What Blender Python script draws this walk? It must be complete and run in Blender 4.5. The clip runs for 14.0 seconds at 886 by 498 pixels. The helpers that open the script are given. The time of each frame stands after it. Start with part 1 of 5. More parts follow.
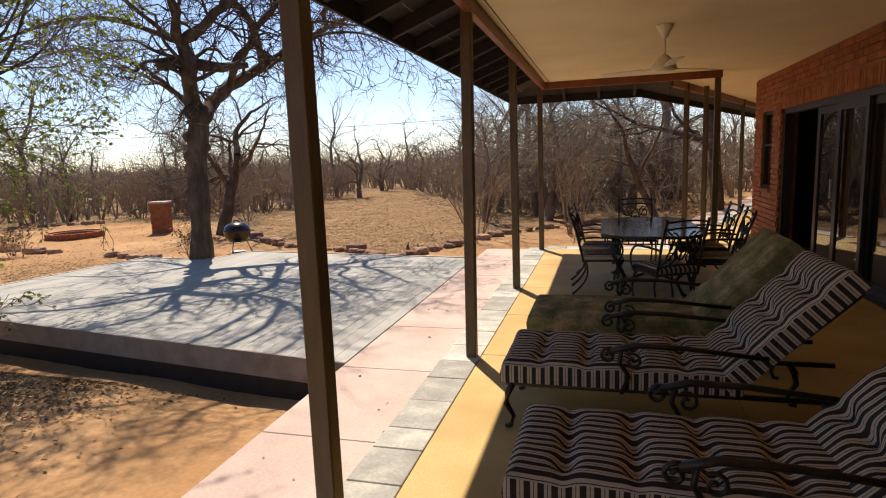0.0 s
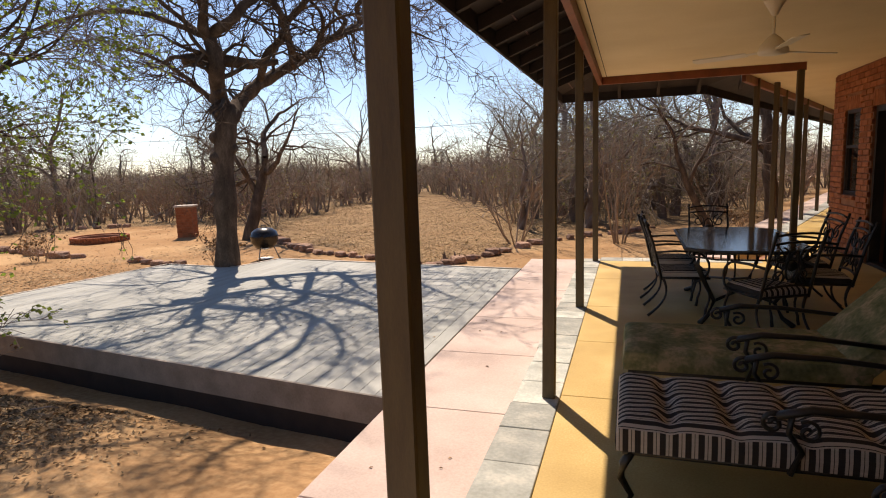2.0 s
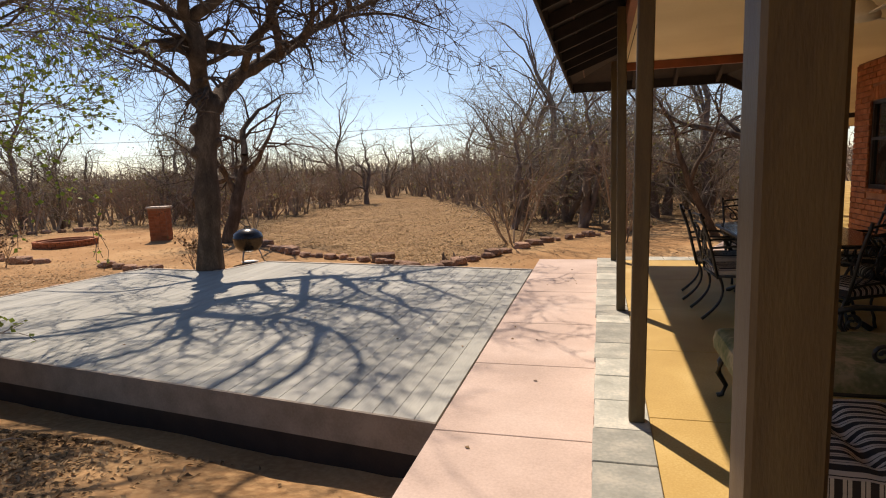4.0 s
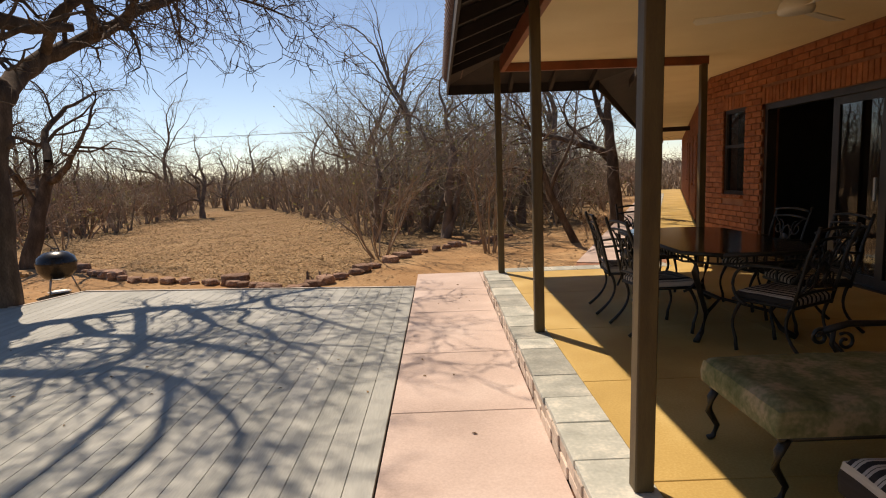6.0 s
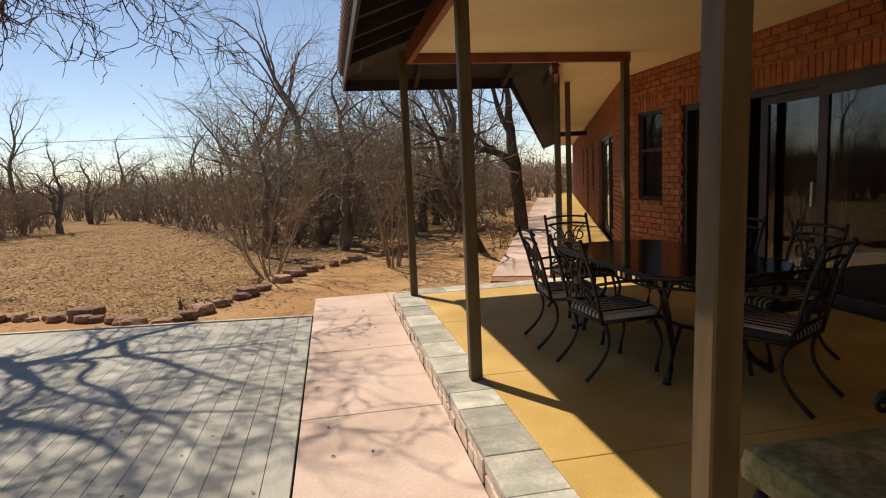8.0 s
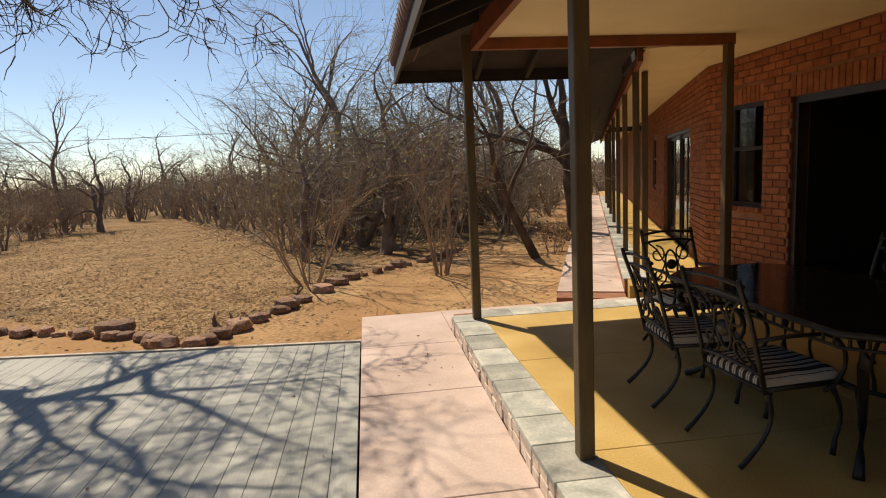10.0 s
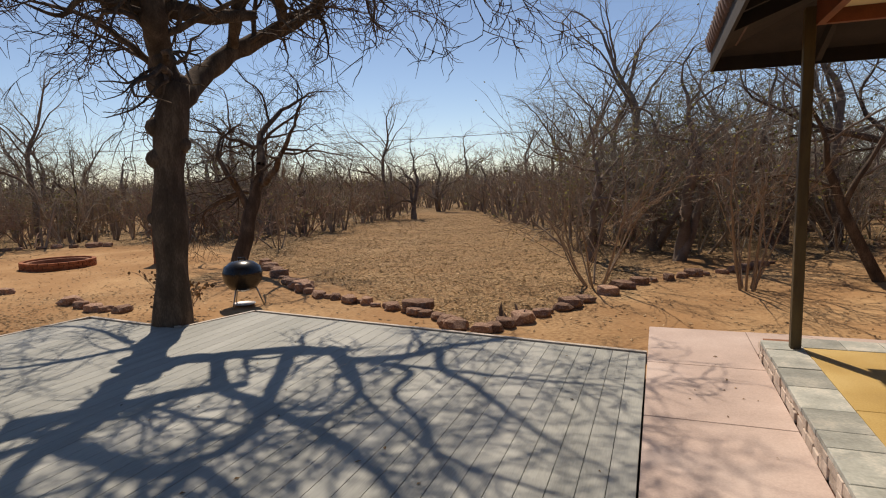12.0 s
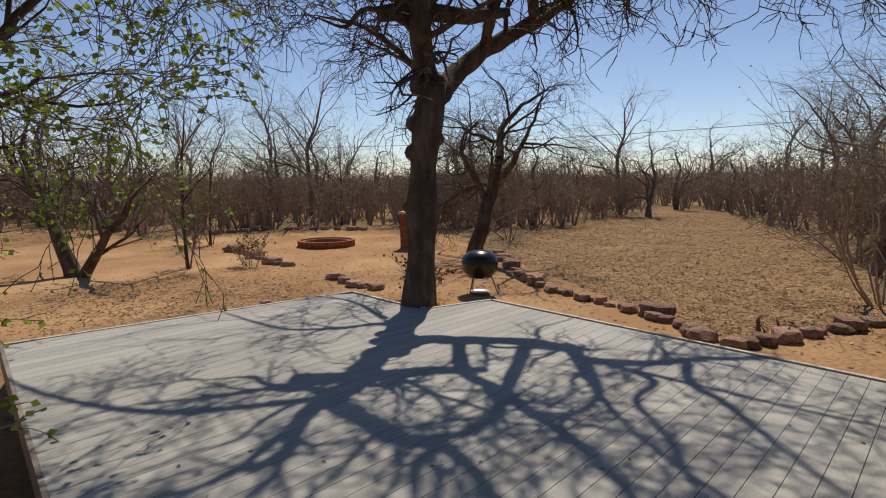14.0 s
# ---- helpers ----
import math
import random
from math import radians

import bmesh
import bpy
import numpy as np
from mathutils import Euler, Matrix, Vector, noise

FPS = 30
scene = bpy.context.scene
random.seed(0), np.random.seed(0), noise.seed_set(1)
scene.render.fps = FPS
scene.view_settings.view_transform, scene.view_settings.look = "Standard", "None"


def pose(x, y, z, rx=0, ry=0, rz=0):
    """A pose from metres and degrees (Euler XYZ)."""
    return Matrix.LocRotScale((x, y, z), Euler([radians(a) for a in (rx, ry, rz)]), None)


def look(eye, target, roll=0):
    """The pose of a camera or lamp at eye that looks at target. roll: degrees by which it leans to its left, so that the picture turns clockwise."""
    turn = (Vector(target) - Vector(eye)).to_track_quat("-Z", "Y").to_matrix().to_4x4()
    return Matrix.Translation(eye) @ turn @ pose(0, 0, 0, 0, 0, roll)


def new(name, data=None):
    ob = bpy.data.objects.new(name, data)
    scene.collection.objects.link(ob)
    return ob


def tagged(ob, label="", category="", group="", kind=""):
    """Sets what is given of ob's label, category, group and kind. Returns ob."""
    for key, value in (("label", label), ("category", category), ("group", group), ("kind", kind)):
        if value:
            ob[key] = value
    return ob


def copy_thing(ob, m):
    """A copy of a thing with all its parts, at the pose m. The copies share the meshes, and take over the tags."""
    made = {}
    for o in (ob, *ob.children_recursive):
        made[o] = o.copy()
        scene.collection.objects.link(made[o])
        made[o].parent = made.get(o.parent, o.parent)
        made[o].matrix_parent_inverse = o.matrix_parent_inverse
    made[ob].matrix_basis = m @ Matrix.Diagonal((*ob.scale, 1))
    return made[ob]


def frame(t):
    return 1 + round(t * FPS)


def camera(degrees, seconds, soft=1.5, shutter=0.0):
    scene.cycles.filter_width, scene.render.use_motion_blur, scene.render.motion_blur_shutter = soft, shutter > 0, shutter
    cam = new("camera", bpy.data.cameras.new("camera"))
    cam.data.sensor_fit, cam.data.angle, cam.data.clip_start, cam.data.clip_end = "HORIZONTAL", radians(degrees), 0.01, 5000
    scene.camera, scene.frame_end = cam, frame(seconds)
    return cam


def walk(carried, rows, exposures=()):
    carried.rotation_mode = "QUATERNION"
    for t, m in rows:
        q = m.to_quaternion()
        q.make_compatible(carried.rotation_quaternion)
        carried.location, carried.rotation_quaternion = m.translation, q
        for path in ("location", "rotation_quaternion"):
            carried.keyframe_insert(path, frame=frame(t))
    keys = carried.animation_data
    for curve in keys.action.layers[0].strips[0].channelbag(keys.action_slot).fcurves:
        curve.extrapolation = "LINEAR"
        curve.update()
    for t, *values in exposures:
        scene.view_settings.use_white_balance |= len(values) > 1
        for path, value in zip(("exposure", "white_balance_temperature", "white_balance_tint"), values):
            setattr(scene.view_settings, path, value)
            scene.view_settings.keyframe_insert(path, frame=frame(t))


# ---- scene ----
cam = camera(74.0, 14.0, soft=1.1)
EXPOSURES = [(0, 0.48, 7250, 19), (2.2, 0.42, 7250, 19), (5, 0.12, 7600, 18), (8, 0.14, 7650, 15), (10.5, 0.12, 7650, 13), (11, 0.0, 7500, 14), (12.5, -0.2, 7150, 16), (14, -0.28, 6950, 17)]
PATH = [
    (0, (0.057, -0.012, 1.623), (-0.473, 1.893, 1.322), -2.2),
    (0.5, (-0.082, 0.106, 1.622), (-0.633, 2.006, 1.329), -2.2),
    (1, (-0.202, 0.252, 1.608), (-0.753, 2.152, 1.317), -2.0),
    (1.5, (-0.334, 0.515, 1.603), (-0.891, 2.414, 1.317), -2.0),
    (2, (-0.489, 0.708, 1.592), (-1.093, 2.594, 1.31), -2.0),
    (4.5, (-1.373, 1.446, 1.434), (-1.803, 3.38, 1.166), -2.2),
    (5, (-1.538, 1.71, 1.426), (-1.826, 3.671, 1.162), -2.1),
    (5.5, (-1.703, 1.943, 1.423), (-1.865, 3.919, 1.162), -2.2),
    (6, (-1.842, 2.143, 1.407), (-1.833, 4.126, 1.152), -2.1),
    (6.5, (-1.902, 2.367, 1.406), (-1.783, 4.347, 1.155), -2.2),
    (7, (-1.908, 2.642, 1.409), (-1.73, 4.618, 1.158), -2.4),
    (7.5, (-1.919, 2.951, 1.416), (-1.671, 4.92, 1.169), -2.5),
    (8, (-1.915, 3.279, 1.436), (-1.552, 5.23, 1.185), -2.6),
    (10.5, (-2.098, 4.433, 1.566), (-1.959, 6.41, 1.305), -2.8),
    (11, (-2.103, 4.483, 1.57), (-2.384, 6.447, 1.317), -2.1),
    (11.5, (-2.131, 4.475, 1.559), (-2.615, 6.4, 1.313), -1.8),
    (12, (-2.141, 4.485, 1.537), (-2.827, 6.349, 1.304), -1.4),
    (12.5, (-2.151, 4.502, 1.527), (-3.035, 6.281, 1.295), -1.1),
    (13, (-2.193, 4.512, 1.533), (-3.278, 6.176, 1.3), -0.8),
    (13.5, (-2.276, 4.524, 1.532), (-3.484, 6.101, 1.298), -0.6),
    (14, (-2.344, 4.467, 1.534), (-3.67, 5.945, 1.295), -0.5),
]
walk(cam, [(t, look(eye, target, roll)) for t, eye, target, roll in PATH], EXPOSURES)

# ---- world, sun, exposure ----
SUN_DIR = Vector((-0.53, 0.85, 0)).normalized()
SUN_ELEV = 52.5
world = bpy.data.worlds.new("world")
scene.world = world
world.use_nodes = True
wn = world.node_tree.nodes
sky = wn.new("ShaderNodeTexSky")
sky.sky_type = "NISHITA"
sky.sun_disc = False
sky.sun_elevation = radians(SUN_ELEV)
sky.sun_rotation = math.atan2(SUN_DIR.x, SUN_DIR.y)
sky.air_density, sky.dust_density, sky.ozone_density = 0.82, 0.06, 3.4
wn["Background"].inputs[1].default_value = 0.118
world.node_tree.links.new(sky.outputs[0], wn["Background"].inputs[0])
sun_data = bpy.data.lights.new("sun", "SUN")
sun_data.energy, sun_data.angle, sun_data.color = 5.0, radians(0.6), (1.0, 0.93, 0.82)
sun = new("sun", sun_data)
sv = SUN_DIR * math.cos(radians(SUN_ELEV)) + Vector((0, 0, math.sin(radians(SUN_ELEV))))
sun.matrix_world = look(sv * 40, (0, 0, 0))


# ---- materials ----
def srgb(r, g, b):
    return tuple((c / 255 / 12.92) if c <= 10 else ((c / 255 + 0.055) / 1.055) ** 2.4 for c in (r, g, b)) + (1,)


def mat(name, a, b, scale=4.0, fine=60.0, rough=0.8, bump=0.3, metal=0.0, coords="Object", per_object=0.0, stretch=(1, 1, 1), c=None, spec=0.5, island=0.0):
    """Two-scale mottled surface: colours a and b, an optional third for stains, fine relief."""
    m = bpy.data.materials.new(name)
    m.use_nodes = True
    n, l = m.node_tree.nodes, m.node_tree.links
    p = n["Principled BSDF"]
    p.inputs["Roughness"].default_value, p.inputs["Metallic"].default_value = rough, metal
    p.inputs["Specular IOR Level"].default_value = spec
    if coords == "World":
        src = n.new("ShaderNodeNewGeometry").outputs["Position"]
    else:
        src = n.new("ShaderNodeTexCoord").outputs[coords]
    mp = n.new("ShaderNodeMapping")
    mp.inputs["Scale"].default_value = stretch
    l.new(src, mp.inputs["Vector"])
    n1, n2 = n.new("ShaderNodeTexNoise"), n.new("ShaderNodeTexNoise")
    for nz, s, d in ((n1, scale, 5), (n2, fine, 3)):
        nz.inputs["Scale"].default_value, nz.inputs["Detail"].default_value = s, d
        l.new(mp.outputs[0], nz.inputs["Vector"])
    mixv = n.new("ShaderNodeMath")
    mixv.operation = "MULTIPLY_ADD"
    l.new(n2.outputs[0], mixv.inputs[0])
    mixv.inputs[1].default_value = 0.45
    l.new(n1.outputs[0], mixv.inputs[2])
    ramp = n.new("ShaderNodeValToRGB")
    e = ramp.color_ramp.elements
    e[0].position, e[0].color = 0.5, a
    e[1].position, e[1].color = 0.92, b
    if c:
        x = e.new(0.73)
        x.color = c
    l.new(mixv.outputs[0], ramp.inputs[0])
    col = ramp.outputs[0]
    if per_object or island:
        if per_object:
            rnd = n.new("ShaderNodeObjectInfo").outputs["Random"]
        else:
            rnd = n.new("ShaderNodeNewGeometry").outputs["Random Per Island"]
        k = max(per_object, island)
        mr = n.new("ShaderNodeMapRange")
        mr.inputs["To Min"].default_value, mr.inputs["To Max"].default_value = 1 - k, 1 + k * 0.7
        l.new(rnd, mr.inputs[0])
        hs = n.new("ShaderNodeHueSaturation")
        l.new(mr.outputs[0], hs.inputs["Value"])
        l.new(col, hs.inputs["Color"])
        col = hs.outputs[0]
    l.new(col, p.inputs["Base Color"])
    if bump:
        bp = n.new("ShaderNodeBump")
        bp.inputs["Strength"].default_value, bp.inputs["Distance"].default_value = bump, 0.01
        l.new(mixv.outputs[0], bp.inputs["Height"])
        l.new(bp.outputs[0], p.inputs["Normal"])
    return m


def striped(name, dark, pale, axis, pitch):
    """Woven striped fabric, stripes of three widths across one axis."""
    m = mat(name, dark, pale, rough=0.95, bump=0.25, fine=400, spec=0.1)
    n, l = m.node_tree.nodes, m.node_tree.links
    tc = n.new("ShaderNodeTexCoord")
    sp = n.new("ShaderNodeSeparateXYZ")
    l.new(tc.outputs["Object"], sp.inputs[0])
    d = n.new("ShaderNodeMath")
    d.operation = "DIVIDE"
    l.new(sp.outputs[axis], d.inputs[0])
    d.inputs[1].default_value = pitch
    ph = n.new("ShaderNodeMath")
    ph.operation = "ADD"
    ph.inputs[1].default_value = 0.6
    l.new(d.outputs[0], ph.inputs[0])
    f = n.new("ShaderNodeMath")
    f.operation = "FRACT"
    l.new(ph.outputs[0], f.inputs[0])
    r = n.new("ShaderNodeValToRGB")
    r.color_ramp.interpolation = "CONSTANT"
    e = r.color_ramp.elements
    e[0].position, e[0].color = 0.0, dark
    e[1].position, e[1].color = 0.48, pale
    for pos, colr in ((0.70, dark), (0.76, pale)):
        x = e.new(pos)
        x.color = colr
    l.new(f.outputs[0], r.inputs[0])
    ns = n.new("ShaderNodeTexNoise")
    ns.inputs["Scale"].default_value = 9
    mx = n.new("ShaderNodeMix")
    mx.data_type, mx.blend_type = "RGBA", "MULTIPLY"
    mx.inputs[0].default_value = 0.35
    l.new(r.outputs[0], mx.inputs[6])
    l.new(ns.outputs[0], mx.inputs[7])
    l.new(mx.outputs[2], n["Principled BSDF"].inputs["Base Color"])
    return m


M_SAND = mat("sand", (0.31, 0.172, 0.078, 1), (0.49, 0.315, 0.16, 1), 0.55, 26, 0.95, 0.6, coords="World", c=(0.39, 0.23, 0.11, 1), spec=0.1)
M_PINK = mat("pink_screed", (0.42, 0.325, 0.275, 1), (0.60, 0.485, 0.42, 1), 1.4, 70, 0.8, 0.08, coords="World", c=(0.52, 0.405, 0.345, 1), spec=0.25)
M_YELLOW = mat("yellow_screed", (0.40, 0.26, 0.075, 1), (0.58, 0.42, 0.16, 1), 1.3, 80, 0.6, 0.06, coords="World", c=(0.49, 0.33, 0.105, 1), spec=0.3)
M_SLATE = mat("slate", (0.30, 0.31, 0.27, 1), (0.56, 0.54, 0.46, 1), 5, 45, 0.75, 0.5, coords="World", per_object=0.26, c=(0.40, 0.41, 0.36, 1), spec=0.3)
M_DECK = mat("deck_board", (0.27, 0.28, 0.25, 1), (0.40, 0.405, 0.365, 1), 3, 90, 0.75, 0.25, coords="World", per_object=0.07, stretch=(1, 0.12, 1), spec=0.3)
M_DECKEDGE = mat("deck_edging", (0.42, 0.36, 0.29, 1), (0.56, 0.49, 0.41, 1), 5, 60, 0.8, 0.2, coords="World")
M_FASCIA_DECK = mat("deck_fascia", (0.17, 0.14, 0.11, 1), (0.26, 0.22, 0.18, 1), 5, 60, 0.8, 0.3, coords="World")
M_POST = mat("post_paint", (0.066, 0.040, 0.014, 1), (0.108, 0.072, 0.025, 1), 4, 60, 0.55, 0.15, stretch=(6, 6, 1), coords="World")
M_TRIM = mat("trim_varnish", (0.15, 0.036, 0.012, 1), (0.25, 0.066, 0.022, 1), 5, 70, 0.45, 0.15, coords="World")
M_ROOFWOOD = mat("roof_timber", (0.014, 0.009, 0.007, 1), (0.030, 0.019, 0.014, 1), 5, 70, 0.8, 0.3, coords="World")
M_TILE = mat("roof_tile", (0.09, 0.055, 0.045, 1), (0.16, 0.10, 0.085, 1), 6, 60, 0.8, 0.4, per_object=0.15)
M_CEIL = mat("ceiling_paint", (0.74, 0.60, 0.36, 1), (0.82, 0.68, 0.43, 1), 1.5, 60, 0.8, 0.05, coords="World", spec=0.2)
M_BRICK = mat("brick", (0.25, 0.082, 0.036, 1), (0.40, 0.155, 0.075, 1), 9, 120, 0.85, 0.6, coords="World", per_object=0.2, spec=0.2)
M_BRICKS = mat("brick_joined", (0.25, 0.082, 0.036, 1), (0.40, 0.155, 0.075, 1), 9, 120, 0.85, 0.6, coords="World", island=0.2, spec=0.2)
M_MORTAR = mat("mortar", (0.22, 0.095, 0.05, 1), (0.32, 0.15, 0.085, 1), 8, 90, 0.95, 0.5, coords="World")
M_DOORFRAME = mat("dark_frame", (0.018, 0.012, 0.009, 1), (0.04, 0.028, 0.02, 1), 5, 60, 0.4, 0.1)
# near-black colour that puts the dimness of the interior into its surfaces
M_ROOM_DIM = mat("room_dimness", (0.05, 0.042, 0.034, 1), (0.07, 0.06, 0.05, 1), 2, 40, 0.9, 0.1, coords="World")
M_CURTAIN = mat("curtain_cloth", (0.10, 0.08, 0.06, 1), (0.15, 0.125, 0.10, 1), 4, 200, 0.95, 0.2)
M_IRON = mat("cast_iron", (0.012, 0.010, 0.008, 1), (0.03, 0.024, 0.019, 1), 14, 150, 0.45, 0.3, metal=0.3)
M_TABLETOP = mat("table_gloss", (0.012, 0.011, 0.010, 1), (0.02, 0.019, 0.018, 1), 20, 120, 0.10, 0.03)
M_GREEN = mat("olive_cushion", (0.09, 0.105, 0.045, 1), (0.36, 0.28, 0.17, 1), 7, 40, 0.95, 0.3, c=(0.19, 0.18, 0.09, 1), spec=0.1)
M_STRIPE = striped("striped_canvas", (0.045, 0.038, 0.034, 1), (0.52, 0.46, 0.39, 1), 1, 0.052)
M_STRIPE_X = striped("striped_boxing", (0.045, 0.038, 0.034, 1), (0.52, 0.46, 0.39, 1), 0, 0.052)
M_STRIPE_Y = striped("striped_end", (0.045, 0.038, 0.034, 1), (0.52, 0.46, 0.39, 1), 1, 0.052)
M_WHITE = mat("fan_enamel", (0.62, 0.55, 0.42, 1), (0.70, 0.63, 0.50, 1), 5, 60, 0.35, 0.03)
M_BARK = mat("bark", (0.06, 0.042, 0.030, 1), (0.17, 0.125, 0.09, 1), 7, 70, 0.95, 1.0, c=(0.10, 0.072, 0.052, 1), stretch=(1, 1, 0.35), spec=0.1)
M_TWIG = mat("twig", (0.12, 0.09, 0.072, 1), (0.24, 0.19, 0.155, 1), 3, 40, 0.95, 0.0, spec=0.1)
M_TWIG_PALE = mat("twig_pale", (0.22, 0.16, 0.115, 1), (0.39, 0.30, 0.22, 1), 3, 40, 0.95, 0.0, per_object=0.25, spec=0.1)
M_TWIG_RED = mat("twig_red", (0.22, 0.14, 0.10, 1), (0.38, 0.26, 0.19, 1), 3, 40, 0.95, 0.0, per_object=0.25, spec=0.1)
M_TWIG_GREY = mat("twig_grey", (0.24, 0.21, 0.165, 1), (0.43, 0.38, 0.30, 1), 3, 40, 0.95, 0.0, per_object=0.25, spec=0.1)
M_LEAF = mat("leaf", (0.08, 0.12, 0.018, 1), (0.17, 0.21, 0.035, 1), 3, 30, 0.6, 0.0, island=0.45)
M_LEAF_DULL = mat("leaf_dull", (0.11, 0.12, 0.045, 1), (0.20, 0.19, 0.085, 1), 3, 30, 0.8, 0.0, island=0.4)
M_LITTER = mat("litter", (0.14, 0.08, 0.038, 1), (0.48, 0.34, 0.19, 1), 3, 30, 0.9, 0.0, coords="World", island=0.65, spec=0.1)
M_GRASS = mat("dry_grass", (0.36, 0.25, 0.115, 1), (0.52, 0.39, 0.20, 1), 3, 30, 0.9, 0.0, coords="World", island=0.3, spec=0.1)
M_ROCK = mat("rock", (0.22, 0.13, 0.085, 1), (0.46, 0.32, 0.235, 1), 6, 50, 0.95, 0.9, c=(0.30, 0.185, 0.13, 1), per_object=0.35, spec=0.1)
M_KETTLE = mat("black_enamel", (0.010, 0.010, 0.010, 1), (0.018, 0.018, 0.018, 1), 10, 80, 0.25, 0.02)
M_STEEL = mat("dull_steel", (0.30, 0.29, 0.27, 1), (0.42, 0.40, 0.37, 1), 10, 80, 0.4, 0.05, metal=0.8)
M_CABLE = mat("cable_rubber", (0.03, 0.03, 0.03, 1), (0.05, 0.05, 0.05, 1), 10, 80, 0.6, 0.0)
M_FARWOOD = mat("far_wood", (0.24, 0.19, 0.145, 1), (0.42, 0.33, 0.26, 1), 0.16, 4, 0.95, 0.0, coords="World", island=0.35, spec=0.0)

for lm, tint in ((M_LEAF, (0.32, 0.42, 0.06, 1)), (M_LEAF_DULL, (0.22, 0.20, 0.07, 1))):
    ln, ll = lm.node_tree.nodes, lm.node_tree.links
    tr = ln.new("ShaderNodeBsdfTranslucent")
    tr.inputs[0].default_value = tint
    ms = ln.new("ShaderNodeMixShader")
    ms.inputs[0].default_value = 0.5
    ll.new(ln["Principled BSDF"].outputs[0], ms.inputs[1])
    ll.new(tr.outputs[0], ms.inputs[2])
    ll.new(ms.outputs[0], ln["Material Output"].inputs[0])

M_GLASS = bpy.data.materials.new("window_glass")
M_GLASS.use_nodes = True
gp = M_GLASS.node_tree.nodes["Principled BSDF"]
gp.inputs["Transmission Weight"].default_value, gp.inputs["Roughness"].default_value = 1.0, 0.01
gp.inputs["Base Color"].default_value, gp.inputs["IOR"].default_value = (0.45, 0.45, 0.45, 1), 1.5


# ---- mesh helpers ----
class Shape:
    """Verts and faces gathered for one mesh."""

    def __init__(self):
        self.v, self.f = [], []

    def box(self, x0, y0, z0, x1, y1, z1, m=None, chamfer=0.0):
        i = len(self.v)
        if chamfer:
            c = chamfer
            ring = []
            for z, k in ((z0, c), (z0 + c, 0), (z1 - c, 0), (z1, c)):
                a0, a1, b0, b1 = x0 + k, x1 - k, y0 + k, y1 - k
                ring += [(a0 + c, b0, z), (a1 - c, b0, z), (a1, b0 + c, z), (a1, b1 - c, z), (a1 - c, b1, z), (a0 + c, b1, z), (a0, b1 - c, z), (a0, b0 + c, z)]
            pts = ring
            faces = [tuple(range(7, -1, -1)), tuple(range(24, 32))]
            for r in range(3):
                for k in range(8):
                    faces.append((r * 8 + k, r * 8 + (k + 1) % 8, r * 8 + 8 + (k + 1) % 8, r * 8 + 8 + k))
        else:
            pts = [(x0, y0, z0), (x1, y0, z0), (x1, y1, z0), (x0, y1, z0), (x0, y0, z1), (x1, y0, z1), (x1, y1, z1), (x0, y1, z1)]
            faces = [(3, 2, 1, 0), (4, 5, 6, 7), (0, 1, 5, 4), (1, 2, 6, 5), (2, 3, 7, 6), (3, 0, 4, 7)]
        self.v += [tuple(m @ Vector(p)) for p in pts] if m else pts
        self.f += [tuple(i + k for k in f) for f in faces]
        return self

    def prism(self, poly, z0, z1):
        i, n = len(self.v), len(poly)
        self.v += [(x, y, z0) for x, y in poly] + [(x, y, z1) for x, y in poly]
        self.f += [tuple(i + k for k in range(n - 1, -1, -1)), tuple(i + n + k for k in range(n))]
        self.f += [(i + k, i + (k + 1) % n, i + n + (k + 1) % n, i + n + k) for k in range(n)]
        return self

    def tube(self, pts, radii, sides=6, cap=True):
        pts = [Vector(p) for p in pts]
        i, n = len(self.v), len(pts)
        if not hasattr(radii, "__len__"):
            radii = [radii] * n
        up = Vector((0.13, 0.21, 0.97))
        for k in range(n):
            d = pts[min(k + 1, n - 1)] - pts[max(k - 1, 0)]
            if d.length < 1e-9:
                d = Vector((0, 0, 1))
            d.normalize()
            a = d.cross(up)
            if a.length < 0.15:
                a = d.cross(Vector((1, 0, 0)))
            a.normalize()
            b = a.cross(d)
            r = radii[k]
            for s in range(sides):
                t = 2 * math.pi * s / sides
                self.v.append(tuple(pts[k] + a * (r * math.cos(t)) + b * (r * math.sin(t))))
        for k in range(n - 1):
            for s in range(sides):
                p, q = i + k * sides + s, i + k * sides + (s + 1) % sides
                self.f.append((p, q, q + sides, p + sides))
        if cap:
            self.f.append(tuple(i + s for s in range(sides - 1, -1, -1)))
            self.f.append(tuple(i + (n - 1) * sides + s for s in range(sides)))
        return self

    def lathe(self, profile, centre=(0, 0, 0), sides=24):
        i, n = len(self.v), len(profile)
        for r, z in profile:
            for s in range(sides):
                t = 2 * math.pi * s / sides
                self.v.append((centre[0] + r * math.cos(t), centre[1] + r * math.sin(t), centre[2] + z))
        for k in range(n - 1):
            for s in range(sides):
                p, q = i + k * sides + s, i + k * sides + (s + 1) % sides
                self.f.append((p, q, q + sides, p + sides))
        self.f.append(tuple(i + s for s in range(sides - 1, -1, -1)))
        self.f.append(tuple(i + (n - 1) * sides + s for s in range(sides)))
        return self

    def mesh(self, name, material, smooth=False):
        me = bpy.data.meshes.new(name)
        me.from_pydata(self.v, [], self.f)
        me.materials.append(material)
        if smooth:
            me.polygons.foreach_set("use_smooth", [True] * len(me.polygons))
        me.update()
        return me


def thing(name, label, category, group="", kind="", m=None):
    ob = new(name)
    ob.empty_display_size = 0.1
    if m is not None:
        ob.matrix_world = m
    return tagged(ob, label, category, group, kind)


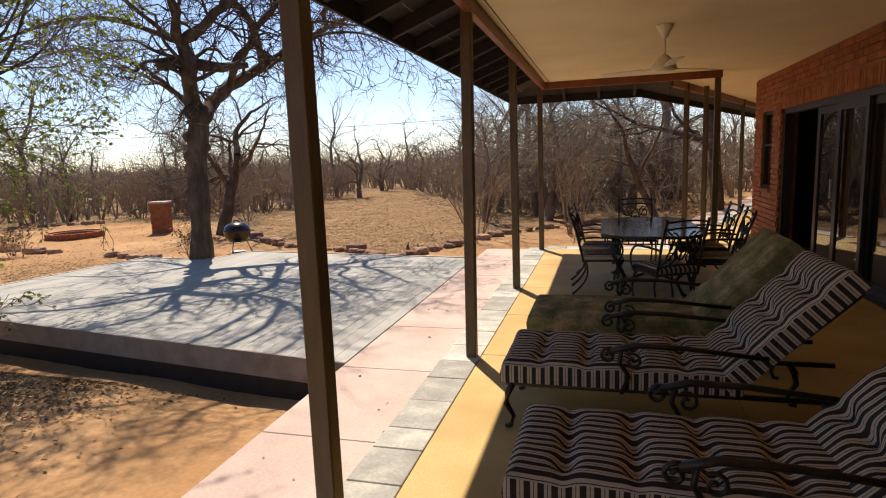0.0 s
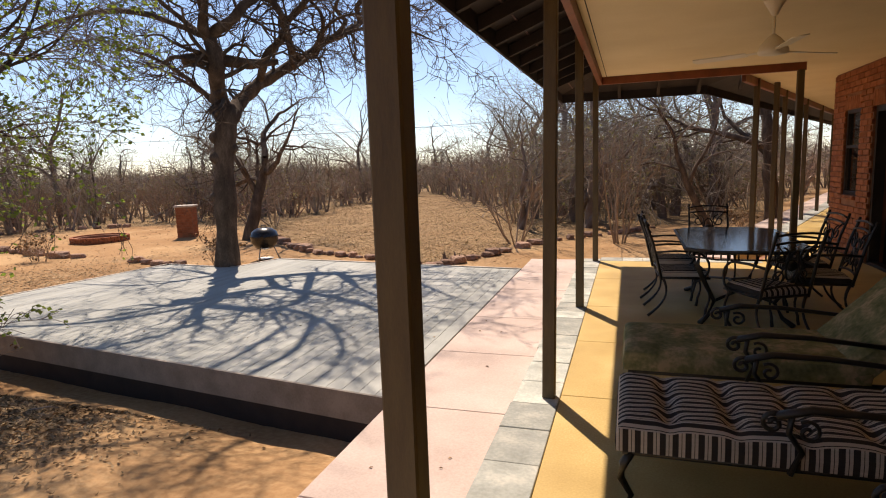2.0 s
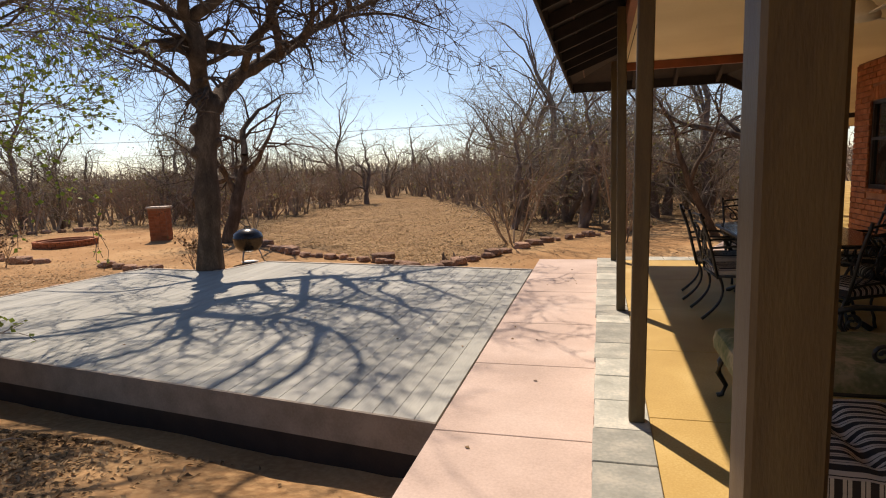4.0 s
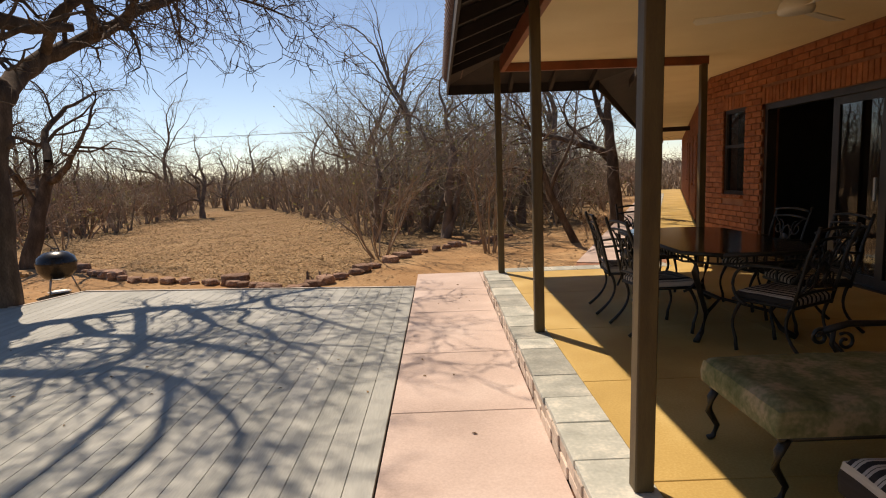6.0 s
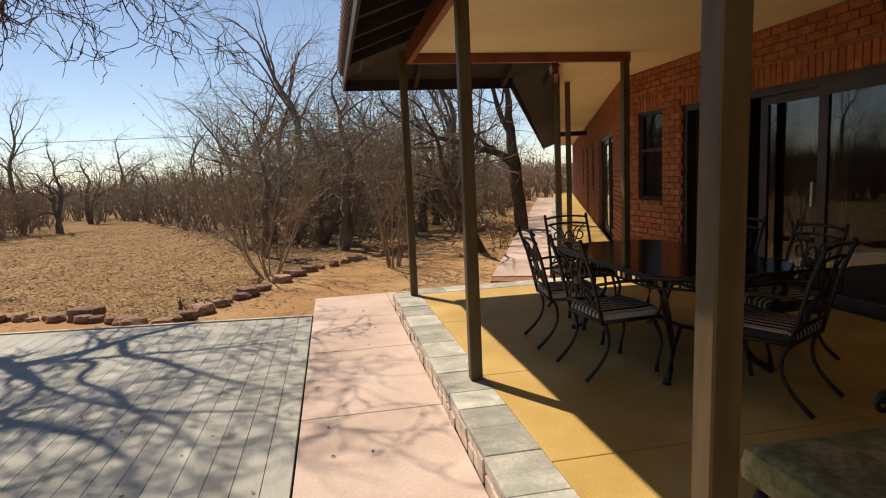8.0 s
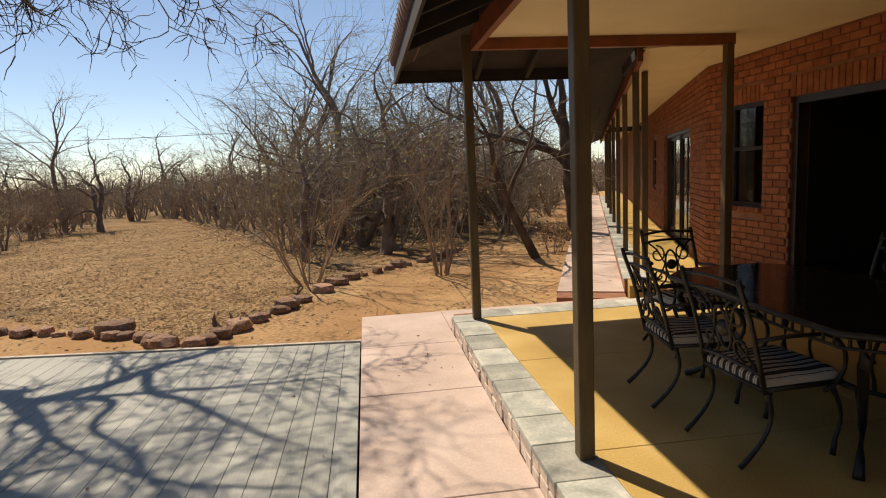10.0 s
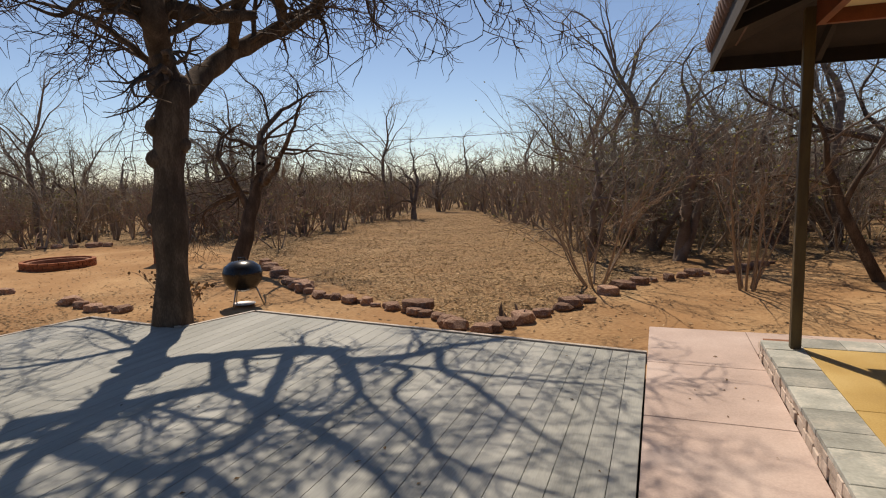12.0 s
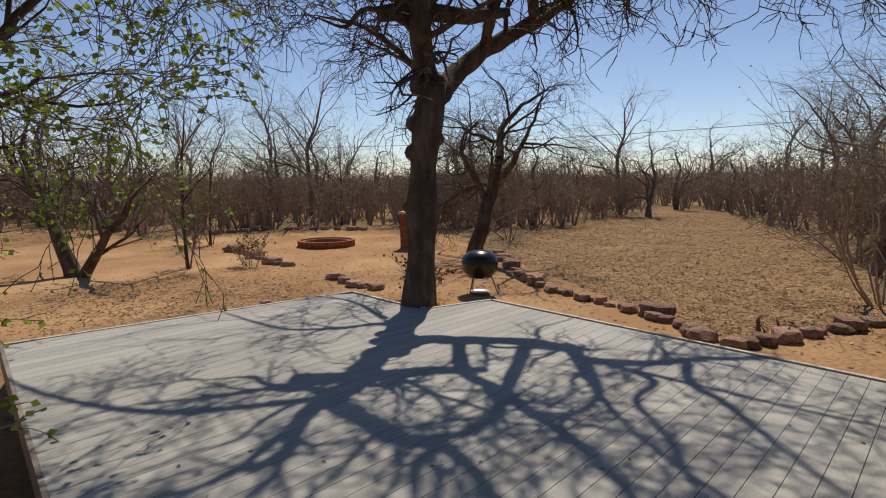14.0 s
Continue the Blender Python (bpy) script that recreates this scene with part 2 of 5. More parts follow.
def part(name, shape, material, parent=None, label="", smooth=False):
    me = shape if isinstance(shape, bpy.types.Mesh) else shape.mesh(name, material, smooth)
    ob = new(name, me)
    if parent:
        ob.parent = parent
    if label:
        ob["label"] = label
    return ob


def setting(name, shape, material, label, category, smooth=False):
    return tagged(part(name, shape, material, None, "", smooth), label, category, kind="structure")


# ---- ground ----
WALL_X, CEIL, PATH_Z, GROUND = 2.72, 2.82, -0.18, -0.40
WING = pose(2.72, 12.15, 0, 0, 0, -21.5)


def deck_near(x):
    return 4.72 - 0.149 * (x + 2.22)


def ground_z(x, y):
    h = 0.035 * noise.noise((x * 0.7, y * 0.7, 0)) + 0.018 * noise.noise((x * 2.6, y * 2.6, 3))
    dip = 0.0
    if x < -2.1 and y < 6.0:
        off = y - deck_near(x)
        dip = 0.22 * math.exp(-off * off / 0.6)
    return GROUND + h - 0.02 - dip


def lawn(x, y):
    """The lawn inside its border of rocks."""
    return y > 11.7 and x < -3.9 + 0.45 * (y - 12.5) and x > -4.4 - (y - 11.7) * 1.45 and y < 40 and abs(x + 6.5 + (y - 13) * 0.3) < 6.5


def open_ground(x, y):
    """Lawn, clearing, paths and house, where no woodland stands."""
    if y < 13.5 and x > -13:
        return True
    lx = -6.5 - (y - 13) * 0.30
    half = 4.2 if y < 24 else max(1.6, 4.2 - (y - 24) * 0.17)
    if y < 38 and abs(x - lx) < half:
        return True
    if (x + 17) ** 2 + (y - 14.5) ** 2 < 30:
        return True
    if -30 < x < -9 and 2 < y < 12.5:
        return True
    q = WING.inverted() @ Vector((x, y, 0))
    if q.x > -3.2 and -3 < q.y < 27.5:
        return True
    if x > -2.5 and y < 19.5:
        return True
    return False


def zone(x, y):
    """How much of the ground is covered by litter and dry turf."""
    n = 0.22 * noise.noise((x * 0.8, y * 0.8, 5)) + 0.12 * noise.noise((x * 2.7, y * 2.7, 9))
    if not open_ground(x, y):
        return min(1.0, max(0.0, 0.92 + n))
    if lawn(x, y):
        return min(1.0, max(0.0, 0.62 + n))
    if x < -10 and y > 12.3 and (x + 17) ** 2 + (y - 14.5) ** 2 < 30:
        return 0.0
    return min(1.0, max(0.0, 0.16 + 1.6 * n))


def axis(lo, hi, step, far):
    mid = list(np.arange(lo, hi + step / 2, step))
    out = [mid[0] - step * 2.0 ** k for k in range(1, far)][::-1]
    return out + mid + [mid[-1] + step * 2.0 ** k for k in range(1, far)]


gs = Shape()
gx, gy = axis(-26, 8, 0.2, 14), axis(-4, 34, 0.2, 14)
for y in gy:
    for x in gx:
        gs.v.append((x, y, ground_z(x, y)))
nx = len(gx)
for j in range(len(gy) - 1):
    for i in range(nx - 1):
        k = j * nx + i
        gs.f.append((k, k + 1, k + nx + 1, k + nx))
gs_ob = setting("ground", gs, M_SAND, "bare orange sand with dry leaves", "ground", True)

ZONES = gs_ob.data.attributes.new("litter", "FLOAT", "POINT")
ZONES.data.foreach_set("value", [zone(v[0], v[1]) for v in gs.v])
gn, gl = M_SAND.node_tree.nodes, M_SAND.node_tree.links
za = gn.new("ShaderNodeAttribute")
za.attribute_name = "litter"
zn = gn.new("ShaderNodeTexNoise")
zn.inputs["Scale"].default_value, zn.inputs["Detail"].default_value = 17, 9
zg = gn.new("ShaderNodeNewGeometry")
gl.new(zg.outputs["Position"], zn.inputs["Vector"])
zr = gn.new("ShaderNodeValToRGB")
zr.color_ramp.elements[0].position, zr.color_ramp.elements[0].color = 0.42, (0.10, 0.06, 0.032, 1)
zr.color_ramp.elements[1].position, zr.color_ramp.elements[1].color = 0.60, (0.38, 0.265, 0.14, 1)
gl.new(zn.outputs[0], zr.inputs[0])
zm = gn.new("ShaderNodeMix")
zm.data_type = "RGBA"
gl.new(za.outputs["Fac"], zm.inputs[0])
gl.new(gn["Color Ramp"].outputs[0], zm.inputs[6])
gl.new(zr.outputs[0], zm.inputs[7])
gl.new(zm.outputs[2], gn["Principled BSDF"].inputs["Base Color"])

# ---- paths and verandah floors ----
floor = Shape()
PATH_JOINTS = [-6.0, -3.2, -1.9, -0.6, 0.7, 2.01, 3.32, 4.62, 5.92, 7.23, 8.79, 10.1, 11.45]
path = setting("pavement", Shape().prism([(-2.2, -6), (-1.24, -6), (-1.24, 10.58), (2.6, 10.58), (2.6, 11.42), (-2.2, 11.42)], PATH_Z - 0.25, PATH_Z - 0.012), M_MORTAR, "pink screed garden path along the verandah step", "path")
for a, b in zip(PATH_JOINTS, PATH_JOINTS[1:]):
    s = Shape().box(-2.215, a + 0.004, PATH_Z - 0.55, -1.235, b - 0.004, PATH_Z, chamfer=0.004)
    part("slab", s, M_PINK, path)
s = Shape().prism([(-1.231, 10.6), (1.15, 10.6), (1.2, 11.45), (-1.231, 11.45)], PATH_Z - 0.2, PATH_Z)
part("slab", s, M_PINK, path)
wing_path = setting("pavement_2", Shape().box(-2.05, -1.2, PATH_Z - 0.25, -1.15, 26, PATH_Z - 0.02, WING), M_MORTAR, "pink screed path beside the far wing", "path")
for k in range(20):
    s = Shape().box(-2.06, -0.85 + k * 1.3, PATH_Z - 0.2, -1.14, 0.44 + k * 1.3, PATH_Z - 0.004 - 0.002 * (k % 2), WING)
    part("slab", s, M_PINK, wing_path)

setting("floor", Shape().prism([(-1.2, -6), (2.9, -6), (2.9, 12.3), (2.2, 12.3), (1.3, 10.56), (-1.2, 10.56)], -0.3, -0.012), M_MORTAR, "screed bed of the raised verandah", "floor")
ver = setting("floor_2", Shape().box(-0.9, -6, -0.2, 2.68, -5.99, -0.001), M_YELLOW, "yellow screed verandah floor with cut joints", "floor")
FLOOR_JOINTS = [-6.0, -3.2, -0.6, 2.0, 4.62, 5.9, 7.22, 8.8, 10.27]
for a, b in zip(FLOOR_JOINTS, FLOOR_JOINTS[1:]):
    part("slab", Shape().box(-0.925, a + 0.003, -0.1, 0.9, b - 0.003, 0.0, chamfer=0.003), M_YELLOW, ver)
    part("slab", Shape().box(0.906, a + 0.003, -0.1, 2.715, b - 0.003, 0.0, chamfer=0.003), M_YELLOW, ver)
part("slab", Shape().prism([(1.31, 10.28), (2.715, 10.28), (2.715, 12.1), (2.1, 12.1)], -0.1, -0.004), M_YELLOW, ver)
wf = setting("floor_3", Shape().box(-1.12, -1.35, -0.3, 0.0, 26, -0.006, WING), M_YELLOW, "yellow screed floor of the far wing's verandah", "floor")
strip2 = setting("trim_2", Shape().box(-1.16, -0.9, -0.3, -0.86, 26, -0.01, WING), M_MORTAR, "slate edging of the far wing's step", "step edge")
for k in range(48):
    part("tile", Shape().box(-1.17, -0.9 + k * 0.45, -0.03, -0.86, -0.46 + k * 0.45, 0.006, WING, 0.003), M_SLATE, strip2)

# slate edging and its stone riser
edge = setting("trim_1", Shape().box(-1.215, -6, -0.3, -0.93, 10.56, -0.03), M_MORTAR, "slate tile edging of the verandah step", "step edge")
y = -6.0
while y < 10.2:
    d = random.uniform(0.24, 0.44)
    part("tile", Shape().box(-1.235 + random.uniform(-0.006, 0.006), y, -0.035, -0.929, min(y + d, 10.56) - 0.006, 0.004 + random.uniform(-0.003, 0.003), chamfer=0.004), M_SLATE, edge)
    y += d
x = -0.925
while x < 1.3:
    d = random.uniform(0.28, 0.44)
    part("tile", Shape().box(x, 10.275, -0.035, x + d - 0.006, 10.6, 0.003, chamfer=0.004), M_SLATE, edge)
    x += d
riser = setting("trim_3", Shape().box(-1.21, -6, -0.3, -1.2, 10.56, -0.04), M_MORTAR, "pale stone cladding on the step riser", "step riser")
M_RISER = mat("riser_stone", (0.46, 0.36, 0.28, 1), (0.66, 0.55, 0.45, 1), 9, 60, 0.9, 0.7, coords="World", per_object=0.25)
y = -2.0
while y < 10.5:
    d = random.uniform(0.10, 0.2)
    zc = random.uniform(-0.12, -0.09)
    part("stone", Shape().box(-1.225 - random.uniform(0, 0.014), y, zc, -1.2, y + d - 0.008, -0.04, chamfer=0.004), M_RISER, riser)
    o = random.uniform(-0.03, 0.03)
    part("stone", Shape().box(-1.225 - random.uniform(0, 0.014), y + o, PATH_Z - 0.01, -1.2, y + o + d - 0.008, zc - 0.008, chamfer=0.004), M_RISER, riser)
    y += d

# ---- deck ----
def deck_far(x):
    if x > -7.29:
        return 10.38 - 0.122 * (x + 2.22)
    if x > -7.6:
        return 10.0 + (x + 7.6) / 0.31
    if x > -8.25:
        return 10.0
    if x > -9.3:
        return 10.0 + 0.12 * (-8.25 - x) / 1.05
    return max(5.9, 10.1 - (-9.3 - x) * 7.5)


deck = thing("deck", "grey composite board deck with tree shadows", "deck", kind="structure")
x = -2.225
while x > -9.8:
    a, b = x - 0.158, x - 0.005
    s = Shape().prism([(a, deck_near(a)), (b, deck_near(b)), (b, deck_far(b) - 0.05), (a, deck_far(a) - 0.05)], PATH_Z - 0.03, PATH_Z)
    part("board", s, M_DECK, deck)
    x -= 0.158
s = Shape()
s.prism([(-9.86, 5.86), (-2.23, 4.74), (-2.23, 10.3), (-7.2, 10.9), (-7.6, 9.95), (-9.25, 10.05)], -0.75, PATH_Z - 0.034)
part("frame", s, M_ROOFWOOD, deck, "dark timber deck frame")
s = Shape().prism([(-9.9, 5.83), (-2.225, 4.69), (-2.225, 4.715), (-9.89, 5.865)], -0.42, PATH_Z + 0.003)
part("fascia", s, M_FASCIA_DECK, deck, "brown deck fascia board")
rim = [(-2.225, 10.38), (-7.29, 11.0), (-7.6, 10.0), (-8.25, 10.0), (-9.3, 10.12), (-9.88, 5.87)]
for (ax, ay), (bx, by) in zip(rim, rim[1:]):
    d = Vector((bx - ax, by - ay)).normalized()
    nrm = Vector((d.y, -d.x)) * 0.05
    s = Shape().prism([(ax, ay), (ax + nrm.x, ay + nrm.y), (bx + nrm.x, by + nrm.y), (bx, by)][::-1], -0.3, PATH_Z + 0.006)
    part("edging", s, M_DECKEDGE, deck, "pale deck edging strip")

# ---- house: walls ----
OPEN_Y = (0.9, 10.5)
WIN = (10.95, 11.62, 0.92, 2.22)
wall = setting("wall_west", Shape()
    .box(2.74, 10.5, -0.3, 2.97, WIN[0], 2.85).box(2.74, WIN[1], -0.3, 2.97, 12.16, 2.85)
    .box(2.74, WIN[0], -0.3, 2.97, WIN[1], WIN[2]).box(2.74, WIN[0], WIN[3], 2.97, WIN[1], 2.85)
    .box(2.74, OPEN_Y[0], 2.2, 2.97, OPEN_Y[1], 2.85).box(2.74, -6.0, -0.3, 2.97, OPEN_Y[0], 2.85),
    M_MORTAR, "red face-brick house wall with soldier course", "wall")
# lounge shell behind the glass; its indoor shade is in the dark colour
setting("wall_room", Shape().box(7.0, -6, -0.3, 7.2, 12.2, 2.9).box(2.97, -6.2, -0.3, 7.2, -6, 2.9).box(2.97, 12.0, -0.3, 7.0, 12.2, 2.9), M_ROOM_DIM, "plain walls of the lounge inside, dimness painted in", "wall")
setting("floor_room", Shape().box(2.72, -6, -0.3, 7.0, 12.0, -0.008), M_ROOM_DIM, "floor of the room inside, dimness painted in", "floor")
setting("ceiling_room", Shape().box(2.97, -6, 2.82, 7.0, 12.0, 2.9), M_ROOM_DIM, "ceiling of the room inside, dimness painted in", "ceiling")
setting("wall_verandah_end", Shape().box(-0.9, -6.2, -0.3, 2.74, -6.0, 2.85), M_BRICK, "plain brick wall closing the verandah", "wall")

BRICK_L, BRICK_H, JOINT = 0.222, 0.073, 0.012


def brick_spots():
    """Stretcher courses and soldier bricks on the west wall: y0, y1, z0, z1."""
    out = []
    z, row = 0.0, 0
    while z < 2.80:
        y0 = 12.16 - (0.117 if row % 2 else 0)
        y = y0
        if row % 2:
            out.append((y0 + JOINT, 12.16, z, z + BRICK_H))
        while y > -1.5:
            a, b = y - BRICK_L, y
            ok = z + BRICK_H < 2.82
            zt = z + BRICK_H
            if b > WIN[0] and a < WIN[1] and zt > WIN[2] - 0.1 and z < WIN[3] + 0.2:
                if a < WIN[0] - 0.05:
                    out.append((a, WIN[0], z, zt))
                elif b > WIN[1] + 0.05:
                    out.append((WIN[1], b, z, zt))
                ok = False
            if a < OPEN_Y[1] and b > OPEN_Y[0] and z < 2.43:
                if b > OPEN_Y[1] + 0.05:
                    out.append((OPEN_Y[1], b, z, zt))
                ok = False
            if ok:
                out.append((a, b, z, zt))
            y -= BRICK_L + JOINT
        z += BRICK_H + JOINT
        row += 1
    y = OPEN_Y[1] - BRICK_H
    while y > 1.0:
        out.append((y, y + BRICK_H, 2.205, 2.42))
        y -= BRICK_H + JOINT
    y = WIN[0]
    while y < WIN[1] - 0.05:
        out.append((y, y + BRICK_H, WIN[3] + 0.005, WIN[3] + 0.195))
        y += BRICK_H + JOINT
    return out


# window with sloping brick sill
def window(name, m, width, height, label):
    """A dark-framed sash window; local y along the wall, x into the house, origin at its lower corner."""
    w = thing(name, label, "window", kind="structure", m=m)
    f = 0.055
    s = Shape().box(0.04, 0, 0, 0.12, f, height).box(0.04, width - f, 0, 0.12, width, height)
    s.box(0.04, f, height - f, 0.12, width - f, height).box(0.04, f, 0, 0.12, width - f, f)
    s.box(0.03, f, height * 0.55, 0.11, width - f, height * 0.55 + 0.045)
    part("window_frame", s, M_DOORFRAME, w)
    part("pane", Shape().box(0.075, f, f, 0.081, width - f, height * 0.55), M_GLASS, w)
    part("pane", Shape().box(0.075, f, height * 0.55 + 0.045, 0.081, width - f, height - f), M_GLASS, w)
    y = 0.0
    while y < width - 0.04:
        part("sill_brick", Shape().box(-0.05, y, -0.02, 0.12, y + BRICK_H, 0.03, pose(0, 0, -0.04, 0, 14, 0), 0.004), M_BRICK, w)
        y += BRICK_H + JOINT
    return w


window("window_1", pose(WALL_X, WIN[0], WIN[2]), WIN[1] - WIN[0], WIN[3] - WIN[2], "narrow dark-framed sash window in brick wall")

# sliding glass doors
slider = thing("door_1", "wide dark-framed sliding glass doors, one leaf open", "door", kind="structure", m=pose(2.80, 0, 0))
s = Shape().box(-0.03, OPEN_Y[0], 2.12, 0.1, OPEN_Y[1], 2.2).box(-0.03, OPEN_Y[1] - 0.07, 0, 0.1, OPEN_Y[1], 2.12)
s.box(-0.03, OPEN_Y[0], 0, 0.1, OPEN_Y[0] + 0.07, 2.12).box(-0.03, OPEN_Y[0], -0.004, 0.1, OPEN_Y[1], 0.02)
part("frame", s, M_DOORFRAME, slider)
edges = [9.1, 8.25, 7.4, 6.5, 5.6, 4.7, 3.8, 2.9, 1.9, 0.97]
for k, (b, a) in enumerate(zip(edges, edges[1:])):
    o = 0.0 if k % 2 else 0.05
    leaf = part("leaf", Shape().box(o - 0.02, a, 0.02, o + 0.02, a + 0.08, 2.12).box(o - 0.02, b - 0.06, 0.02, o + 0.02, b + 0.05, 2.12)
                .box(o - 0.02, a + 0.08, 2.03, o + 0.02, b - 0.06, 2.12).box(o - 0.02, a + 0.08, 0.02, o + 0.02, b - 0.06, 0.12), M_DOORFRAME, slider)
    part("pane", Shape().box(o - 0.003, a + 0.08, 0.12, o + 0.003, b - 0.06, 2.03), M_GLASS, leaf)
part("handle", Shape().box(-0.05, 8.32, 0.95, -0.02, 8.35, 1.2, None, 0.005), M_STEEL, slider, "slim steel handle")

curtain_y = [(8.9, 8.3), (6.9, 5.6), (4.4, 3.4), (2.2, 1.2)]
for b, a in curtain_y:
    s = Shape()
    n = 46
    for k in range(n + 1):
        y = a + (b - a) * k / n
        s.v += [(3.12 + 0.04 * math.sin(k * 1.25), y, 0.03), (3.12 + 0.03 * math.sin(k * 1.25 + 0.2), y, 2.25)]
    s.f = [(2 * k, 2 * k + 2, 2 * k + 3, 2 * k + 1) for k in range(n)]
    c = tagged(part("curtain", s, M_CURTAIN, None, "", True), "brown pleated curtain hanging behind the glass doors", "curtain", "curtains behind the sliding doors")
    so = c.modifiers.new("cloth", "SOLIDIFY")
    so.thickness = 0.004
setting("curtain_rail", Shape().tube([(3.12, 0.9, 2.27), (3.12, 10.4, 2.27)], 0.012, 8), M_DOORFRAME, "dark curtain rail above the doors", "rail")

# ---- far wing ----
WDOORS = [(1.42, 4.9, 0.0, 2.1), (6.6, 7.4, 0.9, 2.15), (9.4, 10.3, 0.0, 2.1), (12.4, 13.2, 0.9, 2.15)]
s = Shape()
y = 0.0
for a, b, z0, z1 in WDOORS:
    s.box(0.02, y, -0.3, 0.25, a, 2.85, WING)
    s.box(0.02, a, z1, 0.25, b, 2.85, WING)
    if z0 > 0:
        s.box(0.02, a, -0.3, 0.25, b, z0, WING)
    y = b
s.box(0.02, y, -0.3, 0.25, 26, 2.85, WING)
wwall = setting("wall_wing", s, M_MORTAR, "red face-brick wall of the far wing", "wall")
# wing rooms, darkened by the same shade-in-colour material
setting("wall_wing_room", Shape().box(4.0, 0, -0.3, 4.2, 26, 2.9, WING).box(0.25, 25.8, -0.3, 4, 26, 2.9, WING).box(0.25, 0.3, 2.82, 4, 26, 2.9, WING).box(0.25, 0.3, -0.3, 4, 26, -0.02, WING), M_ROOM_DIM, "rooms inside the far wing, dimness painted in", "wall")
wdoor = thing("door_2", "dark-framed sliding glass doors in the far wing", "door", kind="structure", m=WING @ pose(0.06, 1.42, 0))
s = Shape().box(0, 0, 0, 0.1, 0.07, 2.1).box(0, 3.41, 0, 0.1, 3.48, 2.1).box(0, 0.07, 2.03, 0.1, 3.41, 2.1).box(0, 0.07, -0.004, 0.1, 3.41, 0.03)
part("frame", s, M_DOORFRAME, wdoor)
for k in range(4):
    a, o = 0.07 + k * 0.835, 0.03 + 0.03 * (k % 2)
    leaf = part("leaf", Shape().box(o, a, 0.03, o + 0.03, a + 0.07, 2.03).box(o, a + 0.765, 0.03, o + 0.03, a + 0.835, 2.03).box(o, a + 0.07, 1.95, o + 0.03, a + 0.765, 2.03).box(o, a + 0.07, 0.03, o + 0.03, a + 0.765, 0.13), M_DOORFRAME, wdoor)
    part("pane", Shape().box(o + 0.012, a + 0.07, 0.13, o + 0.018, a + 0.765, 1.95), M_GLASS, leaf)
for k, (a, b, z0, z1) in enumerate(WDOORS[1:]):
    window("window_%d" % (k + 2), WING @ pose(0, a, z0), b - a, z1 - z0, "dark-framed window in the far wing wall")

# ---- ceilings, beams, roof ----
ROOF_EDGE = -1.63
setting("ceiling", Shape().prism([(-0.9, -6), (2.76, -6), (2.76, 12.14), (2.3, 12.14), (1.76, 10.16), (-0.9, 10.16)], CEIL, CEIL + 0.03), M_CEIL, "cream painted verandah ceiling boards", "ceiling")
setting("ceiling_wing", Shape().box(-0.98, -1.75, CEIL + 0.004, 0.06, 26, CEIL + 0.034, WING), M_CEIL, "cream ceiling of the far wing's verandah", "ceiling")
beams = setting("beam", Shape().box(-0.965, -6, 2.71, -0.905, 10.19, 2.90), M_TRIM, "varnished red-brown ceiling edge beam", "beam")
setting("beam_2", Shape().box(-0.904, 10.13, 2.71, 1.80, 10.19, 2.90), M_TRIM, "varnished red-brown end beam of the verandah", "beam")
setting("beam_3", Shape().box(-1.04, -1.7, 2.70, -0.98, 26, 2.9, WING), M_TRIM, "varnished beam along the far wing", "beam")
setting("beam_4", Shape().box(-1.0, 10.0, 2.5, 0.0, 10.12, 2.64, WING), M_ROOFWOOD, "dark cross beam over the far verandah", "beam")
setting("trim_4", Shape().box(-0.84, -6, CEIL - 0.004, -0.832, 10.13, CEIL + 0.002), M_ROOFWOOD, "thin dark joint along the ceiling edge", "trim")

TAN = math.tan(radians(21))


def roof_sheet(poly):
    s = Shape()
    n = len(poly)
    s.v = [p for p in poly] + [(x, y, z + 0.05) for x, y, z in poly]
    s.f = [tuple(range(n - 1, -1, -1)), tuple(range(n, 2 * n))] + [(k, (k + 1) % n, n + (k + 1) % n, n + k) for k in range(n)]
    return s


E0 = 2.74
RW = 4.15
west = setting("roof", roof_sheet([(ROOF_EDGE, -8, E0), (ROOF_EDGE, 11.44, E0), (ROOF_EDGE + RW, 11.44 - RW, E0 + RW * TAN), (ROOF_EDGE + RW, -8, E0 + RW * TAN)]), M_ROOFWOOD, "dark boarded underside of the tiled roof", "roof")
setting("roof_2", roof_sheet([(ROOF_EDGE, 11.44, E0), (0.72, 11.44, E0), (1.3, 11.0, E0 + 0.44 * TAN), (6.2, 11.0, E0 + 0.44 * TAN), (ROOF_EDGE + RW, 11.44 - RW, E0 + RW * TAN)]), M_ROOFWOOD, "dark boarded hip end of the roof", "roof")
setting("roof_3", roof_sheet([(6.9, -8, E0), (ROOF_EDGE + RW, -8, E0 + RW * TAN), (ROOF_EDGE + RW, 7.29, E0 + RW * TAN), (6.9, 11.44, E0)]), M_ROOFWOOD, "back slope of the house roof", "roof")
wl = [tuple(WING @ Vector(p)) for p in ((-1.62, -1.40, E0 - 0.01), (-1.62, 27, E0 - 0.01), (1.6, 27, E0 + 3.2 * TAN), (1.6, -1.40, E0 + 3.2 * TAN))]
setting("roof_4", roof_sheet(wl), M_ROOFWOOD, "dark boarded roof of the far wing", "roof")
wl = [tuple(WING @ Vector(p)) for p in ((1.6, -1.0, E0 + 3.2 * TAN), (1.6, 27, E0 + 3.2 * TAN), (5.0, 27, E0), (5.0, -1.0, E0))]
setting("roof_5", roof_sheet(wl), M_ROOFWOOD, "back slope of the far wing roof", "roof")
